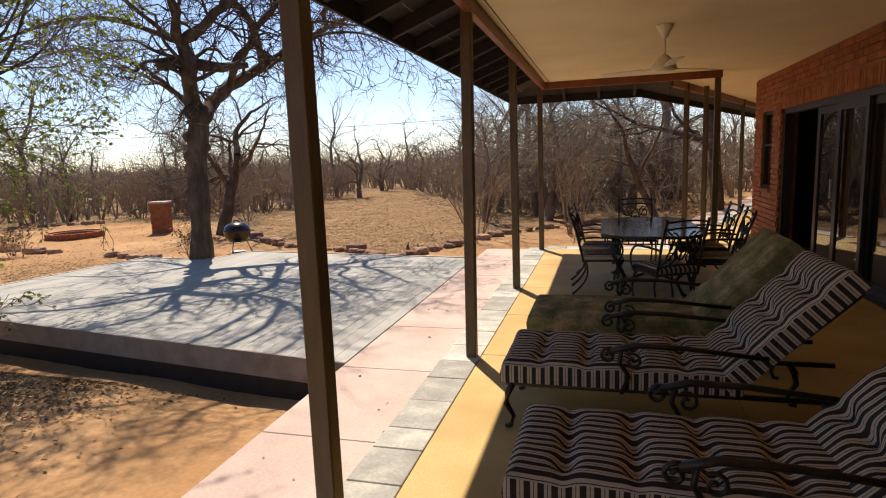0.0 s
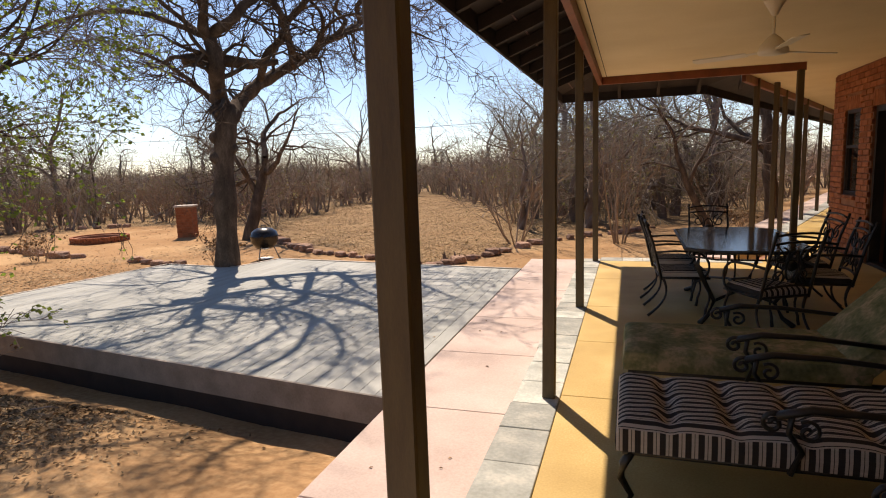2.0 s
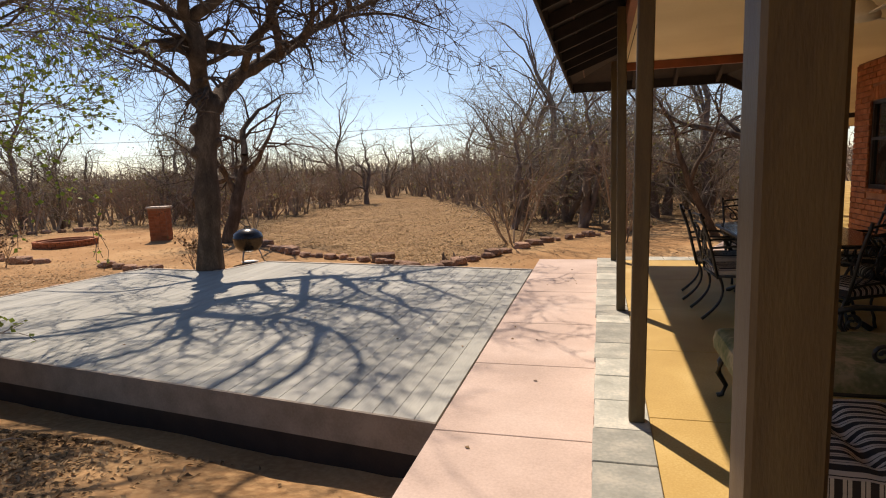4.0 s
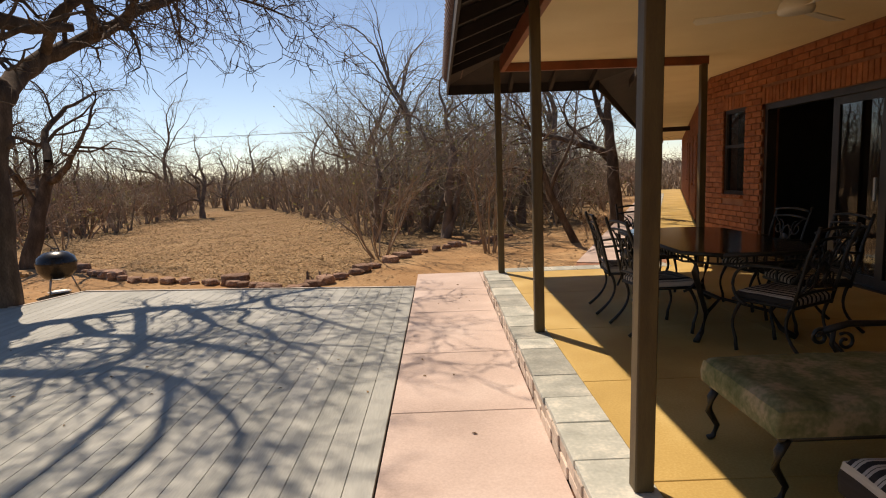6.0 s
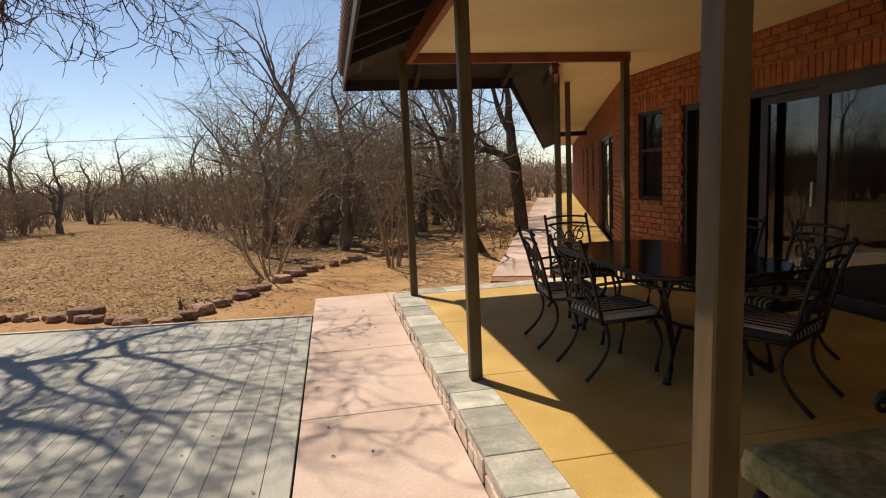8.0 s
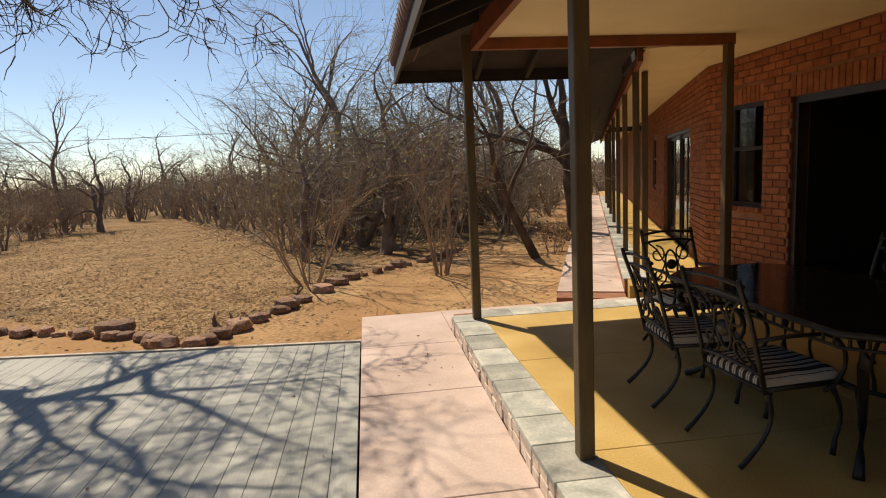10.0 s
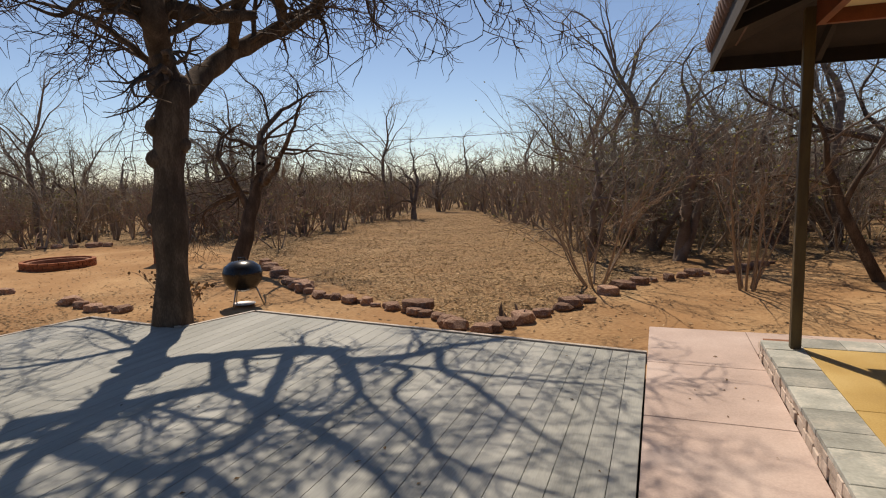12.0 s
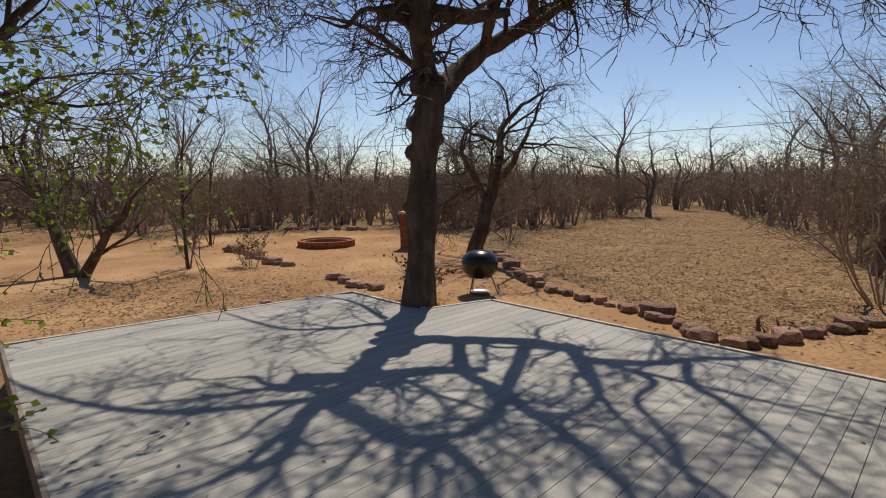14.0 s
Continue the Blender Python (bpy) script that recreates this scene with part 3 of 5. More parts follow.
setting("fascia", Shape().box(ROOF_EDGE - 0.025, -8, 2.60, ROOF_EDGE, 11.465, 2.81), M_ROOFWOOD, "dark brown roof fascia board", "fascia")
setting("fascia_2", Shape().box(ROOF_EDGE, 11.44, 2.60, 0.70, 11.465, 2.81), M_ROOFWOOD, "dark brown fascia at the roof end", "fascia")
setting("fascia_3", Shape().box(-1.645, -1.40, 2.595, -1.62, 27, 2.80, WING), M_ROOFWOOD, "dark fascia of the far wing", "fascia")
rafters = setting("rafters", Shape().box(-0.9, -7.9, 2.95, -0.85, -7.85, 3.0), M_ROOFWOOD, "dark exposed rafters under the eaves", "rafters")
k = -5.8
while k < 10.2:
    s = Shape()
    s.v = [(x, y, z) for y in (k, k + 0.05) for x, z in ((ROOF_EDGE, 2.62), (-0.97, 2.62 + 0.66 * TAN), (-0.97, 2.73 + 0.66 * TAN), (ROOF_EDGE, 2.73))]
    s.f = [(3, 2, 1, 0), (4, 5, 6, 7), (0, 1, 5, 4), (1, 2, 6, 5), (2, 3, 7, 6), (3, 0, 4, 7)]
    part("rafter", s, M_ROOFWOOD, rafters)
    k += 0.62
k = -0.7
while k < 1.2:
    s = Shape()
    s.v = [(x, y, z) for x in (k, k + 0.05) for y, z in ((11.44, 2.62), (10.2, 2.62 + 1.24 * TAN), (10.2, 2.73 + 1.24 * TAN), (11.44, 2.73))]
    s.f = [(0, 1, 2, 3), (7, 6, 5, 4), (4, 5, 1, 0), (5, 6, 2, 1), (6, 7, 3, 2), (7, 4, 0, 3)]
    part("rafter", s, M_ROOFWOOD, rafters)
    k += 0.62
tiles = setting("roof_tiles", Shape().box(ROOF_EDGE - 0.02, -8, 2.81, ROOF_EDGE + 0.2, 11.4, 2.82), M_TILE, "brown roof tiles along the eaves", "roof tiles")
tm = Shape().tube([(-0.07, 0, 0), (0.4, 0, 0.4 * TAN)], 0.075, 8).mesh("tile", M_TILE, True)
y = -1.0
while y < 11.4:
    part("tile", tm, M_TILE, tiles).location = (ROOF_EDGE, y, 2.84)
    y += 0.16
tm2 = Shape().tube([(0, 0.07, 0), (0, -0.4, 0.4 * TAN)], 0.075, 8).mesh("tile", M_TILE, True)
x = ROOF_EDGE + 0.08
while x < 0.7:
    part("tile", tm2, M_TILE, tiles).location = (x, 11.44, 2.84)
    x += 0.16


# ---- posts ----
def post(x, y, top, label="square brown-painted verandah post standing on slate edging"):
    p = part("post", Shape().box(-0.042, -0.042, 0.0, 0.042, 0.042, top, None, 0.006), M_POST)
    p.location = (x, y, 0.004)
    return tagged(p, label, "post", "verandah posts")


for yy in (-3.24, -0.64, 1.96, 4.56, 7.16, 10.23):
    p = post(-1.0, yy, 2.86)
    if yy == 4.56:
        p.rotation_euler = (0, radians(0.8), 0)
post(1.74, 10.16, 2.72, "square brown-painted post under the end beam")
for yy in (-0.81, 1.75, 4.45, 7.1, 9.8, 12.5, 15.2):
    q = WING @ Vector((-1.0, yy, 0))
    p = post(q.x, q.y, 2.86, "square brown-painted post of the far verandah")
    p.rotation_euler = (0, 0, radians(-21.5))
q = WING @ Vector((-0.83, -0.1, 0))
post(q.x, q.y, 2.8, "square brown-painted post of the far verandah").rotation_euler = (0, 0, radians(-21.5))


# ---- ceiling fan ----
def ceiling_fan(x, y, turn):
    f = thing("ceiling_fan", "cream three-blade ceiling fan on a short rod", "ceiling fan", m=pose(x, y, CEIL, 0, 0, turn))
    part("canopy", Shape().lathe([(0.085, 0.0), (0.08, -0.02), (0.05, -0.07), (0.025, -0.12), (0.012, -0.13)]), M_WHITE, f, "cream bell canopy", True)
    part("rod", Shape().tube([(0, 0, -0.12), (0, 0, -0.30)], 0.011, 10), M_WHITE, f, "", True)
    part("motor", Shape().lathe([(0.012, -0.27), (0.05, -0.30), (0.10, -0.36), (0.115, -0.40), (0.11, -0.425), (0.05, -0.435)]), M_WHITE, f, "", True)
    for k in range(3):
        a = part("blade", Shape().box(0.10, -0.02, -0.003, 0.24, 0.02, 0.003).prism([(0.2, -0.045), (0.62, -0.06), (0.64, 0.0), (0.62, 0.055), (0.2, 0.045)], -0.004, 0.004), M_WHITE, f)
        a.matrix_local = pose(0, 0, -0.405, 9, 0, 120 * k)
    return f


ceiling_fan(0.61, 6.25, 35)
ceiling_fan(0.61, 2.2, 10)


# ---- soft furnishing ----
def cushion_top(length, width, thick, nx_, ny_, tufts, seed):
    """A padded slab: rounded rim, tuft dimples on its top."""
    s = Shape()
    for j in range(ny_ + 1):
        for i in range(nx_ + 1):
            u, v = i / nx_, j / ny_
            x, y = u * length, v * width
            rim = min(1.0, min(u, 1 - u) * length / 0.05, min(v, 1 - v) * width / 0.05)
            z = thick - 0.028 * (1 - rim) ** 2
            for tx, ty in tufts:
                d2 = ((x - tx) ** 2 + (y - ty) ** 2) / 0.0022
                z -= 0.042 * math.exp(-d2) + 0.016 * math.exp(-((x - tx) / 0.035) ** 2) * math.exp(-((y - ty) / 0.2) ** 2)
            z += 0.010 * noise.noise((x * 6 + seed, y * 6, seed))
            s.v.append((x, y, z))
    w = nx_ + 1
    for j in range(ny_):
        for i in range(nx_):
            k = j * w + i
            s.f.append((k, k + 1, k + w + 1, k + w))
    n = len(s.v)
    ring = [i for i in range(w)] + [j * w + nx_ for j in range(1, ny_ + 1)] + [ny_ * w + i for i in range(nx_ - 1, -1, -1)] + [j * w for j in range(ny_ - 1, 0, -1)]
    for k in ring:
        x, y, z = s.v[k]
        s.v.append((x, y, 0.0))
    m = len(ring)
    s.f.append(tuple(n + k for k in range(m - 1, -1, -1)))
    side = Shape()
    for k in ring:
        x, y, z = s.v[k]
        cx, cy = (x - length / 2) * 0.012, (y - width / 2) * 0.012
        side.v += [(x, y, z), (x + cx * 1.6, y + cy * 1.6, z * 0.5), (x + cx, y + cy, 0.0)]
    for k in range(m):
        a, b = 3 * k, 3 * ((k + 1) % m)
        side.f += [(a + 1, b + 1, b, a), (a + 2, b + 2, b + 1, a + 1)]
    return s, side


def scroll(cx, cz, r, turns, start, y=0.0, n=18, flip=1):
    out = []
    for k in range(n + 1):
        t = k / n
        a = start + flip * turns * 2 * math.pi * t
        rr = r * (1 - 0.78 * t)
        out.append((cx + rr * math.cos(a), y, cz + rr * math.sin(a)))
    return out


def lounger(x, y0, y1, fabric, boxing, label, seed):
    """A cast-iron sun lounger: foot at its origin, head along +x."""
    w = y1 - y0
    lg = thing("sun_lounger", label, "sun lounger", "sun loungers on the verandah", m=pose(x, y0, 0))
    base = 0.30
    rails = Shape().tube([(0.02, 0.04, base - 0.02), (1.95, 0.04, base - 0.02)], 0.016, 8).tube([(0.02, w - 0.04, base - 0.02), (1.95, w - 0.04, base - 0.02)], 0.016, 8)
    for k in range(9):
        rails.tube([(0.03 + k * 0.16, 0.04, base - 0.015), (0.03 + k * 0.16, w - 0.04, base - 0.015)], 0.009, 6)
    part("frame", rails, M_IRON, lg, "", True)
    for lx, sgn in ((0.06, -1), (1.7, 1)):
        for ly in (0.04, w - 0.04):
            pts = [(lx, ly, base - 0.02), (lx + 0.035 * sgn, ly, 0.22), (lx + 0.045 * sgn, ly, 0.15), (lx + 0.0, ly, 0.07), (lx + 0.02 * sgn, ly, 0.015), (lx + 0.05 * sgn, ly, 0.004)]
            part("leg", Shape().tube(pts, [0.02, 0.022, 0.018, 0.014, 0.014, 0.016], 8), M_IRON, lg, "", True)
    for ly in (-0.015, w + 0.015):
        arm = Shape().tube([(0.62, ly, 0.53), (0.75, ly, 0.565), (1.0, ly, 0.56), (1.42, ly, 0.52)], [0.02, 0.018, 0.015, 0.013], 8)
        arm.tube([(0.68, ly, 0.55), (0.67, ly, 0.46), (0.72, ly, 0.38), (0.68, ly, 0.28)], 0.013, 6)
        arm.tube(scroll(0.61, 0.50, 0.045, 1.3, 1.2, ly), 0.011, 6).tube(scroll(0.74, 0.47, 0.05, -1.2, 2.2, ly), 0.009, 6)
        part("armrest", arm, M_IRON, lg, "curled cast-iron armrest", True)
    plain = fabric is M_GREEN
    tufts = [] if plain else [(tx, ty) for tx in (0.22, 0.49, 0.76, 1.03) for ty in (w * 0.2, w * 0.5, w * 0.8)]
    top, side = cushion_top(1.3, w, 0.135, 78, 36, tufts, seed)
    c = part("seat_cushion", top, fabric, lg, "", True)
    c.matrix_local = pose(0, 0, base)
    b = part("boxing", side, boxing, c, "", True)
    tufts = [] if plain else [(tx, ty) for tx in (0.2, 0.44, 0.66) for ty in (w * 0.2, w * 0.5, w * 0.8)]
    top, side = cushion_top(0.86, w, 0.14, 48, 36, tufts, seed + 2)
    c = part("back_cushion", top, fabric, lg, "", True)
    c.matrix_local = pose(1.27, 0, base + 0.0, 0, -46, 0)
    part("boxing", side, boxing, c, "", True)
    fr = Shape().tube([(1.25, 0.05, base - 0.02), (1.84, 0.05, 0.86)], 0.015, 8).tube([(1.25, w - 0.05, base - 0.02), (1.84, w - 0.05, 0.86)], 0.015, 8).tube([(1.84, 0.05, 0.86), (1.84, w - 0.05, 0.86)], 0.015, 8)
    part("back_frame", fr, M_IRON, lg, "", True)
    return lg


lounger(-0.31, 2.06, 2.75, M_STRIPE, M_STRIPE_X, "iron sun lounger with tufted black-and-cream striped cushion", 0.3)
lounger(-0.53, 3.30, 3.98, M_STRIPE, M_STRIPE_X, "iron sun lounger with tufted black-and-cream striped cushion", 1.7)
lounger(-0.51, 4.38, 5.06, M_GREEN, M_GREEN, "iron sun lounger with faded olive-brown patterned cushion", 4.0)


# ---- dining set ----
def dining_chair(m, label):
    """Cast-metal armchair with scrolled back; faces +x, origin under the seat's middle."""
    c = thing("dining_chair", label, "chair", "chairs round the table", m=m)
    seat = Shape().tube([(-0.22, -0.23, 0.40), (0.23, -0.24, 0.40), (0.23, 0.24, 0.40), (-0.22, 0.23, 0.40), (-0.22, -0.23, 0.40)], 0.013, 6)
    for k in range(7):
        seat.tube([(-0.22, -0.2 + k * 0.067, 0.40), (0.23, -0.2 + k * 0.067, 0.40)], 0.008, 4)
    part("seat_frame", seat, M_IRON, c, "", True)
    top, side = cushion_top(0.44, 0.45, 0.065, 20, 20, [], 1)
    cu = part("seat_cushion", top, M_STRIPE, c, "black-and-cream striped seat pad", True)
    cu.matrix_local = pose(-0.215, -0.225, 0.412)
    part("boxing", side, M_STRIPE_Y, cu, "", True)
    for sy in (-1, 1):
        fore = [(0.16 + 0.10 * math.sin(k / 9 * 2.9) - 0.05 * (k / 9) + 0.06 * max(0.0, k / 9 - 0.75) * 4, 0.235 * sy, 0.40 - 0.392 * k / 9) for k in range(10)]
        part("leg", Shape().tube(fore, [0.016 - 0.005 * math.sin(k / 9 * 3.1) for k in range(10)], 8), M_IRON, c, "", True)
        hind = [(-0.20 + 0.06 * math.sin(k / 9 * 3.0) - 0.15 * (k / 9) ** 2, 0.225 * sy, 0.40 - 0.392 * k / 9) for k in range(10)]
        part("leg", Shape().tube(hind, [0.015 - 0.004 * math.sin(k / 9 * 3.1) for k in range(10)], 8), M_IRON, c, "", True)
        loop = [(-0.27, 0.235 * sy, 0.66), (-0.1, 0.26 * sy, 0.675)]
        loop += [(0.06 + 0.16 * math.cos(a * 0.2618 + 1.57 - math.pi), 0.265 * sy, 0.52 - 0.15 * math.sin(a * 0.2618 + 1.57 - math.pi)) for a in range(0, 12)]
        arm = Shape().tube(loop, 0.012, 6)
        part("armrest", arm, M_IRON, c, "", True)
    bf = Shape()
    lean = lambda z: -0.215 - (z - 0.40) * 0.24  # noqa: E731
    for sy in (-1, 1):
        bf.tube([(lean(z) - (0.02 if z > 0.9 else 0), 0.23 * sy, z) for z in (0.38, 0.55, 0.75, 0.92, 0.97)], 0.014, 6)
    for z in (0.93, 0.86, 0.48):
        bf.tube([(lean(z) - 0.012 * (1 - (t / 4) ** 2), 0.23 * t / 4, z + 0.02 * (1 - (t / 4) ** 2)) for t in range(-4, 5)], 0.011, 6)
    part("back_frame", bf, M_IRON, c, "", True)
    orn = Shape()
    turn = lambda pts: [(lean(z), x, z) for x, _, z in pts]  # noqa: E731
    for sx in (-1, 1):
        orn.tube(turn(scroll(0.12 * sx, 0.76, 0.075, 1.25 * sx, 1.57)), 0.008, 5)
        orn.tube(turn(scroll(0.12 * sx, 0.58, 0.07, -1.25 * sx, -1.57)), 0.008, 5)
        orn.tube(turn([(0.2 * sx, 0, 0.5), (0.1 * sx, 0, 0.6), (0.06 * sx, 0, 0.68), (0.12 * sx, 0, 0.80), (0.19 * sx, 0, 0.86)]), 0.008, 5)
    ov = [(0.055 * math.cos(t * math.pi / 8), 0, 0.67 + 0.12 * math.sin(t * math.pi / 8)) for t in range(17)]
    orn.tube(turn(ov), 0.01, 5)
    part("back_ornament", orn, M_IRON, c, "", True)
    med = Shape().tube([(lean(0.67) - 0.006, 0, 0.67), (lean(0.67) + 0.006, 0, 0.67)], 0.045, 10)
    part("medallion", med, M_IRON, c, "", True)
    return c


TX, TY = 0.56, 7.42
ch = dining_chair(pose(0.02, 7.12, 0, 0, 0, 4), "dark cast-metal dining armchair with striped seat pad")
copy_thing(ch, pose(0.0, 7.86, 0, 0, 0, -6))
copy_thing(ch, pose(1.22, 6.98, 0, 0, 0, 178))
copy_thing(ch, pose(1.24, 7.78, 0, 0, 0, 186))
copy_thing(ch, pose(0.66, 6.36, 0, 0, 0, 118))
copy_thing(ch, pose(0.50, 8.72, 0, 0, 0, -88))

table = thing("dining_table", "dark glossy cast-metal table with cut corners", "table", m=pose(TX, TY, 0))
hx, hy, ct = 0.53, 0.98, 0.22
octo = [(-hx + ct, -hy), (hx - ct, -hy), (hx, -hy + ct), (hx, hy - ct), (hx - ct, hy), (-hx + ct, hy), (-hx, hy - ct), (-hx, -hy + ct)]
part("tabletop", Shape().prism(octo, 0.725, 0.745), M_TABLETOP, table)
rimt = Shape()
rimt.tube([(x, y, 0.728) for x, y in octo + octo[:1]], 0.017, 8)
part("rim", rimt, M_IRON, table, "", True)
ap = Shape()
for (ax, ay), (bx, by) in zip(octo, octo[1:] + octo[:1]):
    L = math.hypot(bx - ax, by - ay)
    n = max(2, int(L / 0.07))
    ap.tube([(ax * 0.94, ay * 0.96, 0.655), (bx * 0.94, by * 0.96, 0.655)], 0.009, 5)
    for k in range(n):
        t = (k + 0.5) / n
        px, py = (ax + (bx - ax) * t) * 0.94, (ay + (by - ay) * t) * 0.96
        ap.tube([(px, py, 0.655), (px, py, 0.725)], 0.008, 4)
part("apron", ap, M_IRON, table, "pierced metal apron", True)
for sx in (-1, 1):
    for sy in (-1, 1):
        pts = [(0.40 * sx, 0.74 * sy, 0.72), (0.44 * sx, 0.80 * sy, 0.58), (0.34 * sx, 0.70 * sy, 0.36), (0.26 * sx, 0.62 * sy, 0.2), (0.32 * sx, 0.68 * sy, 0.07), (0.40 * sx, 0.76 * sy, 0.01)]
        part("leg", Shape().tube(pts, [0.026, 0.026, 0.022, 0.02, 0.02, 0.026], 8), M_IRON, table, "", True)
part("stretcher", Shape().tube([(-0.26, -0.62, 0.2), (0, -0.3, 0.24), (0, 0.3, 0.24), (0.26, 0.62, 0.2)], 0.014, 6).tube([(0.26, -0.62, 0.2), (0, -0.3, 0.25), (0, 0.3, 0.25), (-0.26, 0.62, 0.2)], 0.014, 6), M_IRON, table, "", True)

# ---- garden things ----
grill = thing("kettle_grill", "black round kettle grill on tripod legs in sand", "grill", m=pose(-8.45, 12.2, GROUND - 0.06))
part("bowl", Shape().lathe([(0.06, 0.28), (0.2, 0.33), (0.295, 0.45), (0.312, 0.575), (0.315, 0.58)], sides=32), M_KETTLE, grill, "", True)
part("lid", Shape().lathe([(0.318, 0.582), (0.312, 0.60), (0.28, 0.69), (0.18, 0.765), (0.06, 0.79)], sides=32), M_KETTLE, grill, "black enamel lid", True)
part("handle", Shape().tube([(-0.07, 0, 0.785), (-0.06, 0, 0.83), (0.06, 0, 0.83), (0.07, 0, 0.785)], 0.012, 8), M_KETTLE, grill, "", True)
for k in range(3):
    a = 0.6 + k * 2.094
    part("leg", Shape().tube([(0.17 * math.cos(a), 0.17 * math.sin(a), 0.42), (0.33 * math.cos(a), 0.33 * math.sin(a), -0.02)], 0.012, 8), M_STEEL, grill, "", True)
part("ash_pan", Shape().lathe([(0.02, 0.06), (0.17, 0.07), (0.18, 0.085), (0.17, 0.08)]), M_STEEL, grill, "pale round ash pan", True)

pillar = thing("brick_pillar", "squat red-brick garden pillar with pale capping", "pillar", m=pose(-14.1, 16.25, GROUND - 0.03, 0, 0, 20))
part("core", Shape().box(-0.36, -0.30, 0, 0.36, 0.30, 0.98), M_MORTAR, pillar)
zc, row = 0.0, 0
pb = Shape().box(-0.11, -0.05, 0, 0.11, 0.05, 0.073).mesh("brick", M_BRICK)
while zc < 0.93:
    for k in range(3):
        for sy in (-0.31, 0.31):
            part("brick", pb, M_BRICK, pillar).location = (-0.25 + k * 0.234 + (0.03 if row % 2 else 0), sy * 0.87, zc)
        for sx in (-0.32, 0.32):
            if k < 2:
                b = part("brick", pb, M_BRICK, pillar)
                b.location, b.rotation_euler = (sx, -0.12 + k * 0.234, zc), (0, 0, math.pi / 2)
    zc += 0.085
    row += 1
pillar.scale = (0.7, 0.75, 1.0)
part("capping", Shape().box(-0.42, -0.37, 0.98, 0.42, 0.37, 1.04, None, 0.01), M_DECKEDGE, pillar, "pale concrete capping")

pit = thing("fire_pit", "low round brick fire pit on swept sand", "fire pit", m=pose(-16.4, 15.0, GROUND - 0.03))
part("hearth", Shape().lathe([(0.9, 0.0), (0.9, 0.2), (0.7, 0.2), (0.68, 0.05)], sides=36), M_MORTAR, pit)
for r in range(3):
    for k in range(24):
        a = (k + 0.5 * (r % 2)) * 2 * math.pi / 24
        b = part("brick", pb, M_BRICK, pit)
        b.location, b.rotation_euler = (0.87 * math.cos(a), 0.87 * math.sin(a), 0.01 + r * 0.082), (0, 0, a + math.pi / 2)
pit.scale = (0.9, 0.9, 0.8)


def rock_mesh(seed):
    bm = bmesh.new()
    bmesh.ops.create_icosphere(bm, subdivisions=2, radius=1.0)
    for v in bm.verts:
        d = v.co.normalized()
        k = 1 + 0.38 * noise.noise(d * 1.3 + Vector((seed * 9.1, 0, 0))) + 0.16 * noise.noise(d * 3.1 + Vector((0, seed * 5, 0)))
        v.co = d * k
        v.co.z = max(-0.5, min(0.62, v.co.z))
    me = bpy.data.meshes.new("rock")
    bm.to_mesh(me)
    bm.free()
    me.materials.append(M_ROCK)
    return me


ROCKS = [rock_mesh(k) for k in range(7)]


def rock_line(points, step, size, label, group):
    pts = [Vector(p) for p in points]
    for a, b in zip(pts, pts[1:]):
        n = max(1, int((b - a).length / step))
        for k in range(n):
            p = a.lerp(b, (k + random.uniform(-0.2, 0.2)) / n)
            r = size * random.choice((0.6, 0.8, 0.95, 1.1, 1.4)) * 1.1
            ob = tagged(new("rock", random.choice(ROCKS)), label, "rock", group)
            ob.scale = (r * random.uniform(0.9, 1.5), r * random.uniform(0.8, 1.1), r * random.uniform(0.7, 1.0))
            ob.location = (p.x + random.uniform(-0.06, 0.06), p.y + random.uniform(-0.06, 0.06), ground_z(p.x, p.y) + r * 0.3)
            ob.rotation_euler = (0, 0, random.uniform(0, 6.3))


RL = "rough red-brown rock in the lawn border"
rock_line([(-11.2, 16.4), (-10.0, 15.2), (-8.6, 13.9), (-7.6, 13.1), (-6.5, 12.8), (-5.43, 12.36), (-4.56, 11.72), (-4.2, 11.6)], 0.21, 0.12, RL, "rocks edging the lawn")
rock_line([(-4.2, 11.6), (-3.82, 12.4), (-3.5, 13.1), (-3.1, 14.0)], 0.2, 0.12, RL, "rocks edging the lawn")
rock_line([(-3.0, 14.4), (-2.47, 15.56), (-1.5, 16.6), (-0.5, 17.8), (0.4, 19.0)], 0.34, 0.11, RL, "rocks edging the lawn")
rock_line([(-17.9, 12.65), (-16.6, 12.5), (-15.6, 12.2), (-14.5, 12.0), (-13.6, 11.9)], 0.28, 0.13, "red-brown rock edging the sand clearing", "rocks edging the clearing")
rock_line([(-19.5, 19.0), (-21.5, 18.2), (-22.8, 16.5), (-23, 14.5)], 0.45, 0.14, "red-brown rock edging the sand clearing", "rocks edging the clearing")
rock_line([(-11.6, 11.56), (-10.8, 11.4), (-9.75, 11.2)], 0.35, 0.15, "flat weathered stone beside the deck", "stones by the deck")
rock_line([(-10.6, 9.3), (-10.9, 8.6)], 0.5, 0.12, "flat weathered stone beside the deck", "stones by the deck")
rock_line([(-7.4, 4.3), (-6.7, 4.1), (-6.2, 4.4)], 0.45, 0.11, "stone among dry litter by the deck", "stones by the deck")
big = tagged(new("rock", ROCKS[2]), "large flat-topped rock in the lawn border", "rock")
big.scale, big.location = (0.27, 0.18, 0.17), (-5.5, 12.45, GROUND + 0.07)


# ---- trees ----
def perp(d, ang, rng):
    a = d.cross(Vector((0.3, 0.5, 0.8)))
    if a.length < 0.1:
        a = d.cross(Vector((1, 0, 0)))
    a.normalize()
    return (a * math.cos(ang) + d.cross(a) * math.sin(ang)).normalized()


